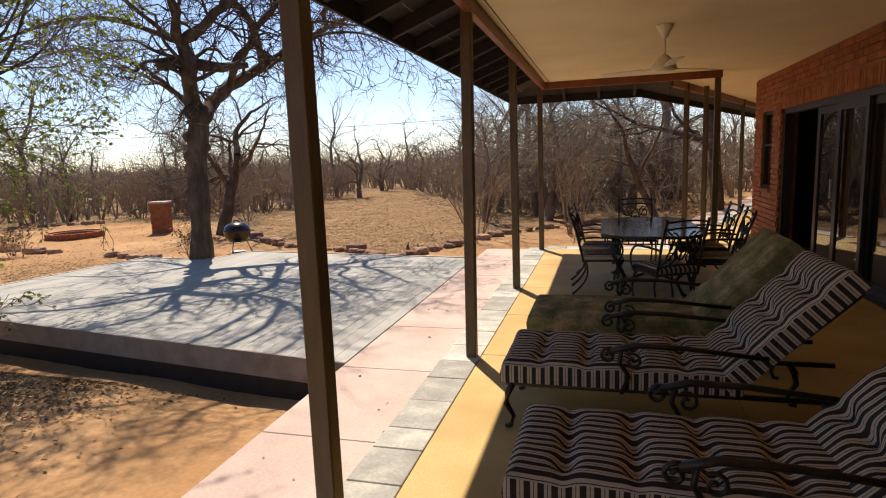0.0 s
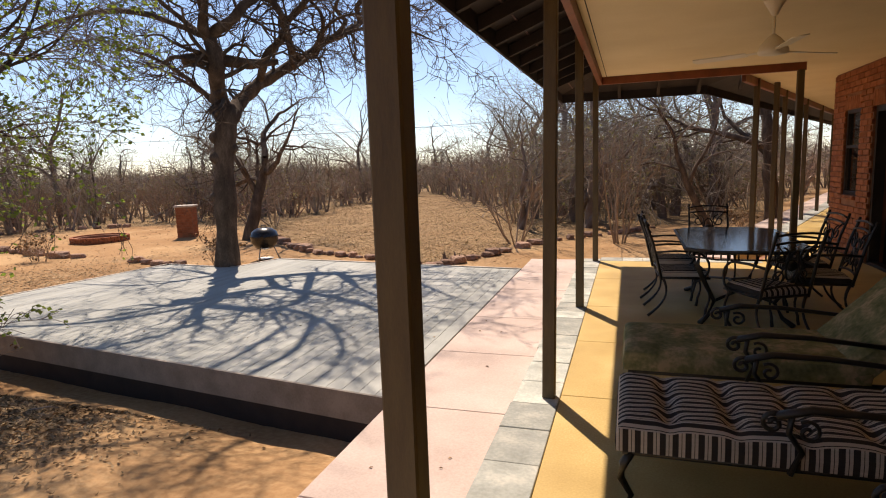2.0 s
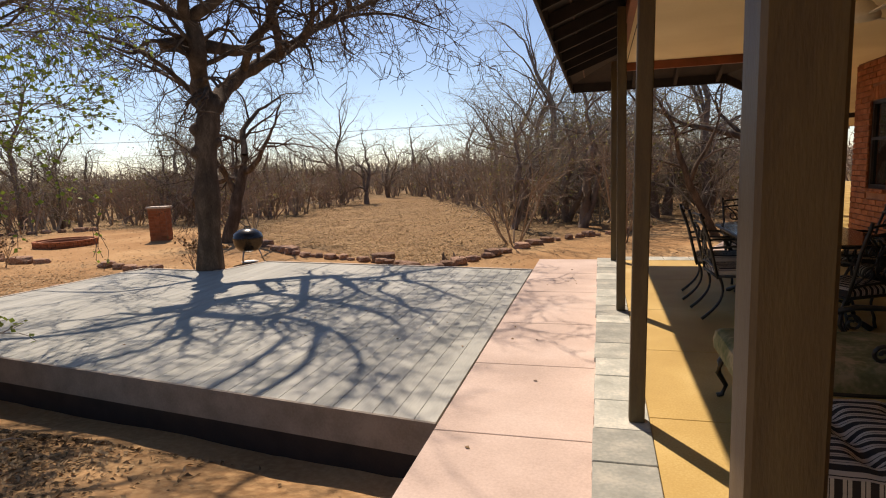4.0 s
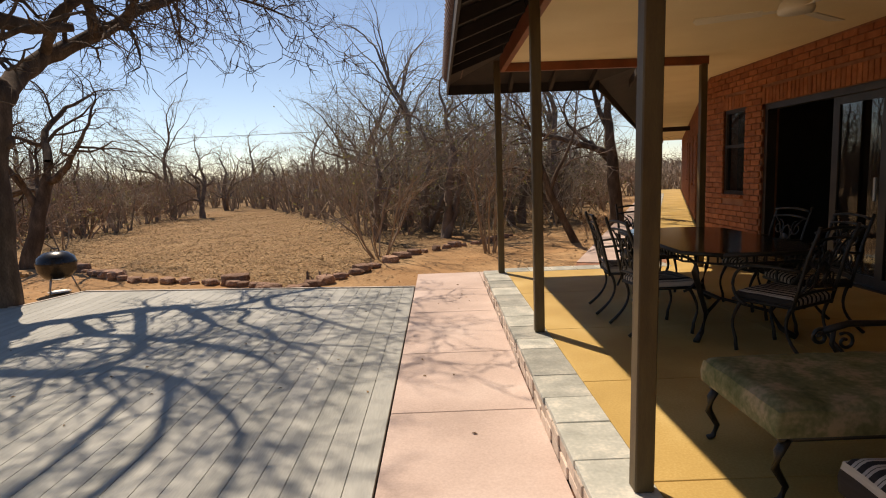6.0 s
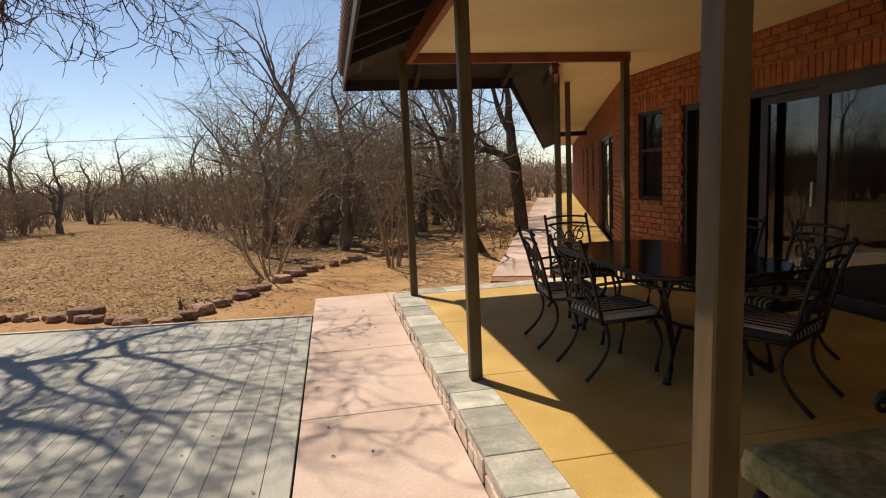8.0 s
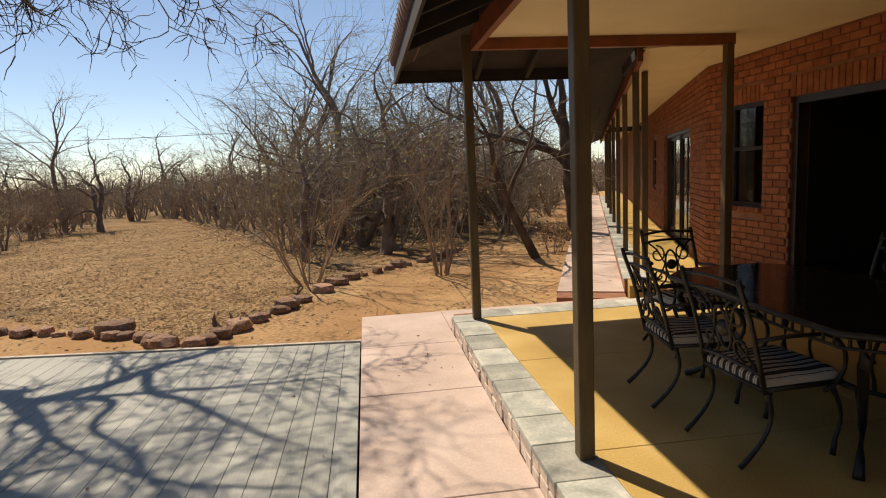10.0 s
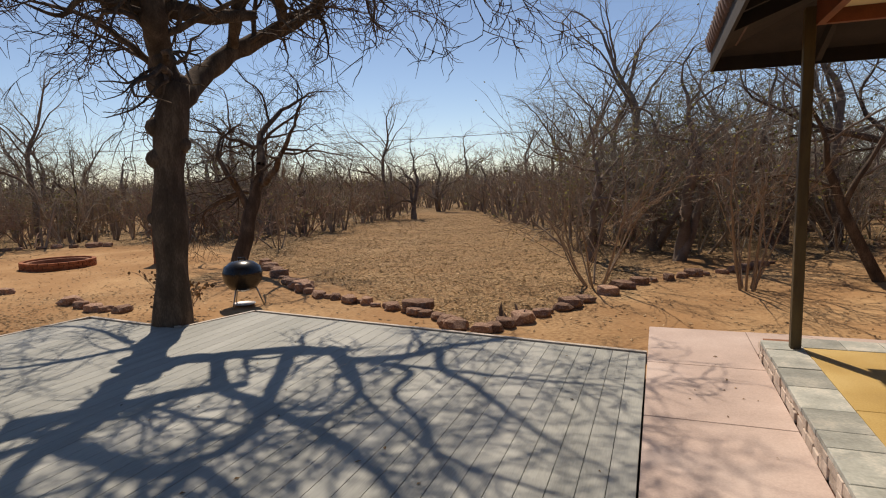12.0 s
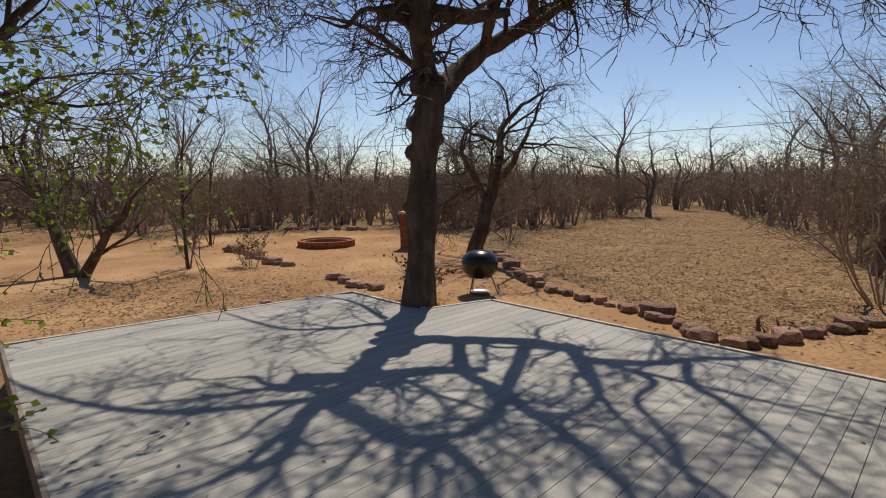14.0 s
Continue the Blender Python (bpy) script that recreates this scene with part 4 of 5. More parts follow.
def leaf_at(shape, p, size, rng):
    a = Vector((rng.uniform(-1, 1), rng.uniform(-1, 1), rng.uniform(-0.9, 0.3))).normalized()
    b = perp(a, rng.uniform(0, 6.3), rng)
    i = len(shape.v)
    w = size * 0.42
    shape.v += [tuple(p), tuple(p + a * size * 0.45 + b * w), tuple(p + a * size), tuple(p + a * size * 0.45 - b * w)]
    shape.f += [(i, i + 1, i + 2), (i, i + 2, i + 3)]


def grow(wood, twigs, leaves, p, d, length, r, level, spec, rng):
    """One branch and all that springs from it. spec: depth, kids, spread, wiggle, lift, ratio, leaf count and size."""
    fine = spec.get("fine", 1)
    left = spec["depth"] - level
    steps = spec.get("bends", 6) if level < 3 and left > 1 else (4 if left > 1 else (2 + fine if left == 1 else 1 + fine))
    pts, radii = [p.copy()], [r]
    d = d.normalized()
    seg = length / steps
    end_r = max(r * (0.45 if level else 0.6), 0.0035)
    dirs = [d.copy()]
    d0 = d.copy()
    for k in range(steps):
        w = spec["wiggle"] * (0.6 if level == 0 else 1.0)
        w *= spec.get("gnarl", 1.0)
        d = d + Vector((rng.uniform(-w, w), rng.uniform(-w, w), rng.uniform(-w, w) + spec["lift"][min(level, len(spec["lift"]) - 1)] / steps))
        d = d + d0 * spec.get("hold", 0.0)
        d.normalize()
        p = p + d * seg
        pts.append(p.copy())
        dirs.append(d.copy())
        radii.append(r + (end_r - r) * (k + 1) / steps)
    last = level >= spec["depth"]
    target = wood if r > spec["thick"] else twigs
    if last and not fine:
        side = perp(d, 0.0, rng) * r
        other = d.cross(side)
        i = len(target.v)
        target.v += [tuple(pts[0] + side), tuple(pts[0] - side * 0.5 + other * 0.87), tuple(pts[0] - side * 0.5 - other * 0.87), tuple(pts[-1])]
        target.f += [(i, i + 1, i + 3), (i + 1, i + 2, i + 3), (i + 2, i, i + 3)]
    else:
        target.tube(pts, radii, 8 if r > 0.08 else (5 if r > 0.02 else 3), cap=False)
    if last:
        if leaves is not None:
            for k in range(spec["leaves"]):
                if rng.random() < spec.get("leafy", 1.0):
                    leaf_at(leaves, rng.choice(pts[1:]), spec["leaf"] * rng.uniform(0.6, 1.2), rng)
        return
    n = spec["kids"][min(level, len(spec["kids"]) - 1)]
    for k in range(n):
        t = rng.uniform(0.35 if level == 0 else 0.2, 1.0) if k else 1.0
        f = t * steps
        i = min(int(f), steps - 1)
        q = pts[i].lerp(pts[i + 1], f - i)
        base = dirs[min(i + 1, steps)]
        sp = spec["spread"] * rng.uniform(0.6, 1.25) * (spec.get("fork", 0.55) if k == 0 else 1.0)
        nd = base * math.cos(sp) + perp(base, rng.uniform(0, 6.3), rng) * math.sin(sp)
        rr = (radii[i] * (0.8 if k == 0 else rng.uniform(0.45, 0.68)))
        grow(wood, twigs, leaves, q, nd, length * spec["ratio"] * rng.uniform(0.75, 1.15), max(rr, spec.get("tip", 0.0035)), level + 1, spec, rng)


def tree(name, label, category, stems, spec, seed, bark=None, twig=None, leafmat=None, group="", m=None):
    rng = random.Random(seed)
    twigs, leaves = Shape(), Shape()
    woods = []
    for p, d, length, r in stems:
        wood = Shape()
        woods.append(wood)
        grow(wood, twigs, leaves if spec["leaves"] else None, Vector(p), Vector(d), length, r, spec.get("from", 0), spec, rng)
    t = thing(name, label, category, group, m=m)
    for wood in woods:
        if wood.v:
            part("trunk" if len(woods) == 1 else "stem", wood, bark or M_BARK, t, "", True)
    part("crown", twigs, twig or M_TWIG, t)
    if leaves.v:
        part("leaves", leaves, leafmat or M_LEAF, t)
    return t


# the big bare tree in the deck's notch
MAIN = dict(tip=0.0075, fine=2, depth=6, kids=(0, 5, 5, 4, 4, 3), spread=0.95, wiggle=0.62, lift=(0, 0.3, 0.1, -0.15, -0.3, -0.15), ratio=0.62, leaves=0, leaf=0.06, thick=0.03, bends=8, hold=0.12, fork=0.7)
big_tree = thing("tree", "large bare knobbly tree growing through the deck", "tree", m=pose(-7.95, 10.16, GROUND))
tree_rng = random.Random(11)
big_twigs = Shape()


def limb(points, r0, r1, sprouts=4.4, reach=1.0):
    """A gnarled limb of the big tree through its bends, with twigs springing from it."""
    pts = [Vector(p) for p in points]
    fine_pts, radii = [], []
    n = len(pts) - 1
    for i in range(n):
        a, b = pts[max(i - 1, 0)], pts[min(i + 2, n)]
        for k in range(5):
            t = k / 5
            p0, p1 = pts[i], pts[i + 1]
            c = 0.5 * (2 * p0 + (p1 - a) * t + (2 * a - 5 * p0 + 4 * p1 - b) * t * t + (3 * p0 - a - 3 * p1 + b) * t ** 3)
            u = (i + t) / n
            r = r0 + (r1 - r0) * u
            c += 0.35 * r * noise.noise_vector(c * 4.0)
            fine_pts.append(c)
            radii.append(r * (1 + 0.22 * noise.noise(c * 6.0)))
    fine_pts.append(pts[-1])
    radii.append(r1 * 0.8)
    wood = Shape().tube(fine_pts, radii, 10 if r0 > 0.07 else 7)
    length = sum((b - a).length for a, b in zip(pts, pts[1:]))
    for k in range(int(length * sprouts) + 2):
        f = tree_rng.uniform(0.25, 1.0) * (len(fine_pts) - 2)
        i = int(f)
        d = (fine_pts[i + 1] - fine_pts[i]).normalized()
        nd = d * 0.55 + perp(d, tree_rng.uniform(0, 6.3), tree_rng) + Vector((0, 0, 0.1))
        grow(wood, big_twigs, None, fine_pts[i], nd, reach * tree_rng.uniform(0.6, 1.25), max(0.011, radii[i] * 0.34), 4, MAIN, tree_rng)
    grow(wood, big_twigs, None, fine_pts[-1], fine_pts[-1] - fine_pts[-3], reach, r1 * 0.8, 3, MAIN, tree_rng)
    return part("limb", wood, M_BARK, big_tree, "", True)


limb([(0.25, 0.12, 2.96), (0.06, 0.12, 3.40), (0.31, -0.18, 3.90), (0.25, -0.26, 4.40)], 0.170, 0.130)
limb([(0.25, -0.26, 4.40), (-0.29, -0.05, 4.70), (-0.70, -0.25, 5.10), (-0.99, -0.37, 5.40), (-1.26, -0.52, 5.60)], 0.060, 0.020)
limb([(0.25, -0.26, 4.40), (0.30, -0.40, 4.80), (0.34, -0.58, 5.20), (0.29, -0.55, 5.60), (0.16, -0.59, 6.00)], 0.075, 0.020)
limb([(0.25, -0.26, 4.40), (0.63, -0.22, 4.60), (0.93, -0.08, 4.90), (1.15, 0.23, 5.20), (1.32, 0.29, 5.40), (1.57, 0.31, 5.80), (1.74, 0.34, 6.20)], 0.110, 0.035)
limb([(1.15, 0.23, 5.20), (1.08, 0.15, 5.50), (1.19, 0.08, 5.80), (1.31, 0.03, 6.10)], 0.060, 0.020)
limb([(0.25, 0.12, 2.96), (0.06, 0.80, 3.40), (0.24, 1.31, 3.80), (0.56, 1.93, 4.20), (0.93, 2.23, 4.50), (1.22, 2.08, 4.60), (1.59, 2.52, 4.90), (1.72, 3.09, 5.20), (2.00, 3.67, 5.50), (2.29, 4.23, 5.80)], 0.150, 0.035)
limb([(0.22, 1.24, 3.80), (0.71, 0.83, 4.20), (1.08, 0.82, 4.50), (1.29, 0.60, 4.80), (1.24, 0.43, 5.00), (1.07, 0.32, 5.20), (0.72, 0.28, 5.50)], 0.085, 0.045)
limb([(0.64, 1.92, 4.20), (0.91, 1.40, 4.50), (1.08, 1.01, 4.80), (1.42, 0.92, 5.00), (1.72, 0.91, 5.30), (1.98, 0.87, 5.60), (2.17, 0.80, 5.90), (2.27, 0.72, 6.20)], 0.085, 0.030)
limb([(1.24, 2.05, 4.60), (1.56, 1.62, 4.90), (1.60, 1.37, 5.10), (1.49, 1.17, 5.30), (1.59, 0.90, 5.60)], 0.050, 0.020)
limb([(1.43, 2.14, 4.70), (1.78, 2.18, 5.00), (1.78, 1.78, 5.20), (2.07, 1.52, 5.50), (2.22, 1.28, 5.80), (2.38, 1.18, 6.10)], 0.050, 0.020)
limb([(1.72, 3.02, 5.20), (1.87, 2.59, 5.40), (2.14, 2.43, 5.60), (2.37, 2.23, 5.90), (2.58, 2.05, 6.10), (2.80, 1.93, 6.40)], 0.065, 0.020)
limb([(0.25, 0.12, 2.96), (-0.71, 1.03, 3.40), (-1.31, 0.85, 4.00), (-1.95, 0.73, 4.40), (-3.24, 0.97, 4.80)], 0.070, 0.020)
limb([(-1.06, 1.32, 3.60), (-2.54, 2.11, 4.20), (-3.61, 2.15, 4.70)], 0.050, 0.015)
limb([(1.22, 2.08, 4.60), (2.10, 2.20, 4.85), (3.00, 2.10, 4.75), (3.80, 1.90, 4.40)], 0.042, 0.014, 5.0)
limb([(0.93, 2.23, 4.50), (1.90, 1.20, 4.75), (2.80, 0.50, 4.70), (3.70, 0.10, 4.45)], 0.040, 0.014, 5.0)
limb([(0.25, -0.26, 4.40), (-0.60, -1.00, 4.75), (-1.50, -1.50, 4.65), (-2.30, -1.90, 4.30)], 0.060, 0.018, 3.5)
limb([(0.31, -0.18, 3.90), (-0.20, -0.60, 4.05), (-0.45, -0.75, 3.85), (-0.70, -0.95, 3.95)], 0.045, 0.016, 2.0, 0.5)
limb([(1.74, 0.34, 6.20), (2.15, -0.20, 6.55), (2.35, -0.95, 6.60), (2.30, -1.70, 6.40)], 0.045, 0.014, 4.5, 1.1)
limb([(1.31, 0.03, 6.10), (1.25, -0.70, 6.55), (1.05, -1.50, 6.75), (0.70, -2.20, 6.55)], 0.045, 0.014, 4.5, 1.1)
limb([(0.16, -0.59, 6.00), (-0.40, -1.10, 6.30), (-1.00, -1.60, 6.40), (-1.80, -2.00, 6.20)], 0.040, 0.014, 4.5, 1.1)
limb([(1.57, 0.31, 5.80), (1.90, -0.70, 6.10), (1.85, -1.60, 6.15), (2.20, -2.50, 5.90)], 0.060, 0.018, 5.5, 1.1)
bole = Shape()
rows = []
for k in range(22):
    h = -0.1 + 3.3 * k / 21
    u = max(0.0, h / 3.2)
    q = Vector((0.02 + 0.23 * u * u + 0.03 * math.sin(h * 2.1), 0.12 * u, h))
    rows.append((q, 0.215 - 0.035 * u + 0.07 * math.exp(-max(h, 0) / 0.16) + 0.02 * math.sin(h * 5.3)))
bole.tube([q for q, r in rows], [r for q, r in rows], 16)
part("bole", bole, M_BARK, big_tree, "", True)
for kx, ky, kz, kr in ((0.02, -0.03, 2.28, 0.13), (0.04, -0.02, 2.66, 0.13), (0.27, 0.14, 2.45, 0.11), (-0.04, -0.08, 1.55, 0.09), (0.12, 0.0, 3.15, 0.15), (0.22, 0.24, 3.20, 0.12), (0.15, 0.05, 3.45, 0.13)):
    prof = [(kr * 0.3, -kr), (kr * 0.85, -kr * 0.5), (kr, 0), (kr * 0.8, kr * 0.55), (kr * 0.25, kr * 0.95)]
    part("knot", Shape().lathe(prof, (kx, ky, kz), 10), M_BARK, big_tree, "", True)
part("stub", Shape().tube([(-0.22, -0.42, 4.02), (0.0, -0.2, 4.06), (0.28, 0.1, 4.05), (0.55, 0.5, 4.02), (0.9, 0.9, 4.1)], [0.10, 0.12, 0.12, 0.10, 0.06], 12), M_BARK, big_tree, "sawn-off level limb", True)
part("crown", big_twigs, M_BARK, big_tree)

# second tree behind the grill, bent trunk
BENT = dict(depth=6, kids=(4, 4, 4, 3, 3, 3), spread=0.85, wiggle=0.36, lift=(0.2, 0.1, -0.1, -0.3, -0.3), ratio=0.70, leaves=0, leaf=0.05, thick=0.03)
tree("tree", "bare tree with a bent trunk behind the grill", "tree", [((0, 0, -0.1), (0.15, 0.1, 1), 2.6, 0.20)], BENT, 5, twig=M_BARK, m=pose(-11.3, 15.5, GROUND))

# leafy tree beside the deck's near corner
LEAFY = dict(depth=5, kids=(5, 4, 4, 3, 3), spread=0.7, wiggle=0.26, lift=(0.3, 0.25, 0.1, -0.1, -0.15), ratio=0.66, leaves=5, leaf=0.058, thick=0.02, leafy=0.42)
tree("tree", "leaning young tree with sparse yellow-green leaves", "tree",
     [((0, 0, -0.1), (0.62, 0.30, 0.75), 1.8, 0.085), ((-0.1, 0.1, -0.1), (0.15, 0.35, 1), 2.3, 0.10), ((0.35, 0.2, 1.2), (0.75, 0.4, 1.0), 2.0, 0.06), ((-0.1, 0.35, 1.6), (0.3, 0.7, 0.9), 2.0, 0.06), ((0.5, 0.25, 0.75), (0.55, -0.05, 1.0), 1.7, 0.06),
      ((0.1, 0.7, 1.6), (0.75, 0.30, 1.1), 2.7, 0.06), ((0.05, 0.6, 1.4), (0.7, -0.1, 1.2), 2.9, 0.055), ((0.1, 0.75, 1.75), (0.6, 0.55, 0.9), 2.2, 0.05)],
     LEAFY, 23, m=pose(-8.5, 4.1, GROUND), leafmat=M_LEAF)

# left clearing trees
CLUMP = dict(depth=5, kids=(4, 3, 3, 3, 3), spread=0.6, wiggle=0.24, lift=(0.1, 0.15, 0.05, -0.1, -0.2), ratio=0.72, leaves=1, leaf=0.08, thick=0.025, leafy=0.9)
tree("tree", "dark multi-stemmed tree with sparse leaves on sand", "tree", [((0, 0, -0.1), (-0.12, 0, 1), 1.7, 0.17), ((0.12, 0.1, -0.1), (0.5, 0.5, 1), 1.5, 0.12)], CLUMP, 31, m=pose(-16.0, 8.3, GROUND))
SAPLING = dict(fine=0, depth=4, kids=(9, 4, 3, 3), spread=0.6, wiggle=0.12, lift=(0.05, 0.2, 0.1, 0), ratio=0.5, leaves=2, leaf=0.05, thick=0.02, leafy=0.3)
sapling = tree("sapling", "slender sapling with fine bare side twigs", "tree", [((0, 0, -0.1), (0, 0, 1), 2.6, 0.045), ((0.05, 0, -0.1), (0.3, 0.2, 1), 1.2, 0.02), ((0, 0.05, -0.1), (-0.3, 0.2, 1), 1.1, 0.02)], SAPLING, 41, m=pose(-15.3, 10.35, GROUND), leafmat=M_LEAF_DULL)
copy_thing(sapling, pose(-19.5, 13.0, GROUND, 0, 0, 80))
copy_thing(sapling, pose(-22.0, 20.0, GROUND, 0, 0, 160))

# many-stemmed shrubs
SHRUB = dict(fine=0, depth=4, kids=(3, 3, 3, 3), spread=0.5, wiggle=0.16, lift=(0.15, 0.1, 0.0, 0.0), ratio=0.68, leaves=1, leaf=0.05, thick=0.03, leafy=0.25)


def shrub_stems(n, seed, tall, r, lean=0.45):
    rng = random.Random(seed)
    out = []
    for k in range(n):
        a = k * 2 * math.pi / n + rng.uniform(-0.4, 0.4)
        t = rng.uniform(0.1, lean)
        out.append(((0.12 * math.cos(a), 0.12 * math.sin(a), -0.1), (t * math.cos(a), t * math.sin(a), 1), tall * rng.uniform(0.75, 1.1), r * rng.uniform(0.6, 1.2)))
    return out


s1 = tree("shrub", "bare many-stemmed shrub rising from the lawn border", "shrub", shrub_stems(9, 51, 1.5, 0.021, 0.85), SHRUB, 51, M_TWIG_PALE, M_TWIG_PALE, M_LEAF_DULL, "garden shrubs", pose(-3.2, 15.2, GROUND))
s2 = tree("shrub", "bare many-stemmed shrub beside the sand path", "shrub", shrub_stems(9, 52, 1.6, 0.024, 0.6), SHRUB, 52, M_TWIG_PALE, M_TWIG_PALE, M_LEAF_DULL, "garden shrubs", pose(-0.72, 15.4, GROUND))
CURVE = dict(depth=5, kids=(3, 4, 3, 3, 3), spread=0.75, wiggle=0.3, lift=(0.25, 0.0, -0.05, -0.1, -0.1), ratio=0.74, leaves=1, leaf=0.06, thick=0.03, leafy=0.25)
tree("tree", "thin curved bare tree beside the garden path", "tree", [((0, 0, -0.1), (-0.55, 0.1, 1), 2.3, 0.11)], CURVE, 61, m=pose(1.55, 16.6, GROUND), leafmat=M_LEAF_DULL)
tree("tree", "thick-trunked tree with a crooked level branch", "tree", [((0, 0, -0.1), (-0.10, 0.0, 1), 3.2, 0.22), ((-0.2, 0.0, 2.2), (-1, 0.1, 0.25), 2.2, 0.10)], dict(CURVE, wiggle=0.42, hold=0.6), 62, m=pose(3.3, 19.2, GROUND), leafmat=M_LEAF_DULL)
DRY = dict(fine=0, depth=3, kids=(4, 3, 3), spread=0.5, wiggle=0.2, lift=(0.2, 0.2, 0.0), ratio=0.6, leaves=1, leaf=0.07, thick=0.05, leafy=0.7)
dry = tree("dry_plant", "small dry leafy plant by the path", "plant", shrub_stems(9, 71, 0.45, 0.012, 0.7), DRY, 71, M_TWIG_PALE, M_TWIG_PALE, M_LITTER, m=pose(2.1, 17.2, GROUND))
copy_thing(dry, pose(-8.9, 11.2, GROUND, 0, 0, 40))
copy_thing(dry, pose(-6.9, 4.4, GROUND, 0, 0, 140))
copy_thing(dry, pose(-7.6, 3.6, GROUND, 0, 0, 200))
copy_thing(dry, pose(-14.4, 11.4, GROUND, 0, 0, 250))
stump = tree("stump", "small charred forked stump among lawn rocks", "stump", shrub_stems(6, 75, 0.24, 0.035, 0.8), dict(DRY, depth=1, leaves=0), 75, m=pose(-4.05, 12.25, GROUND))

# ---- woodland ----
TALL = dict(fine=0, depth=5, kids=(5, 4, 4, 3, 3), spread=0.72, wiggle=0.3, lift=(0.2, 0.25, 0.1, 0.05, 0.0), ratio=0.68, leaves=0, leaf=0.07, thick=0.03)
SPREADING = dict(fine=0, depth=5, kids=(4, 4, 3, 3, 3), spread=0.9, wiggle=0.38, lift=(0.2, 0.1, 0.0, -0.1, -0.1), ratio=0.69, leaves=1, leaf=0.07, thick=0.03, leafy=0.35)
THICKET = dict(fine=0, depth=4, kids=(4, 4, 3, 2), spread=0.8, wiggle=0.34, lift=(0.25, 0.05, -0.05, 0.0), ratio=0.66, leaves=1, leaf=0.06, thick=0.03, leafy=0.35)
tall = tree("tree", "tall bare tree at the edge of the woodland", "tree", [((0, 0, -0.1), (0.02, 0, 1), 4.0, 0.16)], TALL, 81, bark=M_TWIG, twig=M_TWIG_GREY, group="woodland trees", m=pose(-2.9, 23.0, GROUND))
kinds = [tall]
for seed in (82, 83):
    kinds.append(tree("tree", "bare crooked woodland tree with a few dull leaves", "tree", [((0, 0, -0.1), (0.1, 0.1, 1), 2.2, 0.14), ((0.1, 0, -0.1), (-0.4, 0.2, 1), 1.9, 0.10)], SPREADING, seed, bark=M_TWIG, twig=M_TWIG_GREY, leafmat=M_LEAF_DULL, group="woodland trees", m=pose(-14.0 + 16.5 * (seed - 82), 32.4 - 9 * (seed - 82), GROUND)))
shrubs = []
for k, seed in enumerate((91, 92, 93)):
    shrubs.append(tree("shrub", "dense brown thicket shrub, nearly leafless", "shrub", shrub_stems(5, seed, 1.35, 0.026, 0.9), THICKET, seed, M_TWIG_PALE, (M_TWIG_PALE, M_TWIG_RED, M_TWIG_GREY)[k], M_LEAF_DULL, "woodland shrubs", pose(-13.0 - k * 1.8, 19.5 + k, GROUND)))


rng = random.Random(5)
spots = []
tries = 0
while len(spots) < 245 and tries < 20000:
    tries += 1
    a = rng.uniform(-0.75, 2.05)
    r = 9 + 33 * rng.random() ** 0.85
    x, y = -3 - r * math.sin(a), 6 + r * math.cos(a)
    if open_ground(x, y):
        continue
    gap = 0.8 if r < 25 else 1.3
    if any((x - p) ** 2 + (y - q) ** 2 < gap * gap for p, q in spots):
        continue
    spots.append((x, y))
woods = len(spots)
edge_rng = random.Random(17)
tries = 0
extra = 0
while extra < 26 and tries < 4000:
    tries += 1
    x, y = edge_rng.uniform(-5.5, 5.0), edge_rng.uniform(18.5, 30)
    q = WING.inverted() @ Vector((x, y, 0))
    if q.x > -3.4 or x < -4.5 - (y - 18.5) * 0.3 + 1.5 or (x > -0.6 and x < 1.6 and y < 21):
        continue
    if any((x - p) ** 2 + (y - q2) ** 2 < 0.6 for p, q2 in spots):
        continue
    spots.append((x, y))
    extra += 1
for k, (x, y) in enumerate(spots):
    far = math.hypot(x + 3, y - 6)
    pick = rng.random()
    src = rng.choice(kinds) if pick < (0.42 if k < woods else 0.8) else rng.choice(shrubs)
    c = copy_thing(src, pose(x, y, GROUND - 0.03, 0, 0, rng.uniform(0, 360)))
    sc = rng.uniform(0.75, 1.3)
    if src is tall:
        sc = rng.uniform(0.55, 0.95)
    c.scale = (sc, sc, sc * rng.uniform(0.9, 1.1))

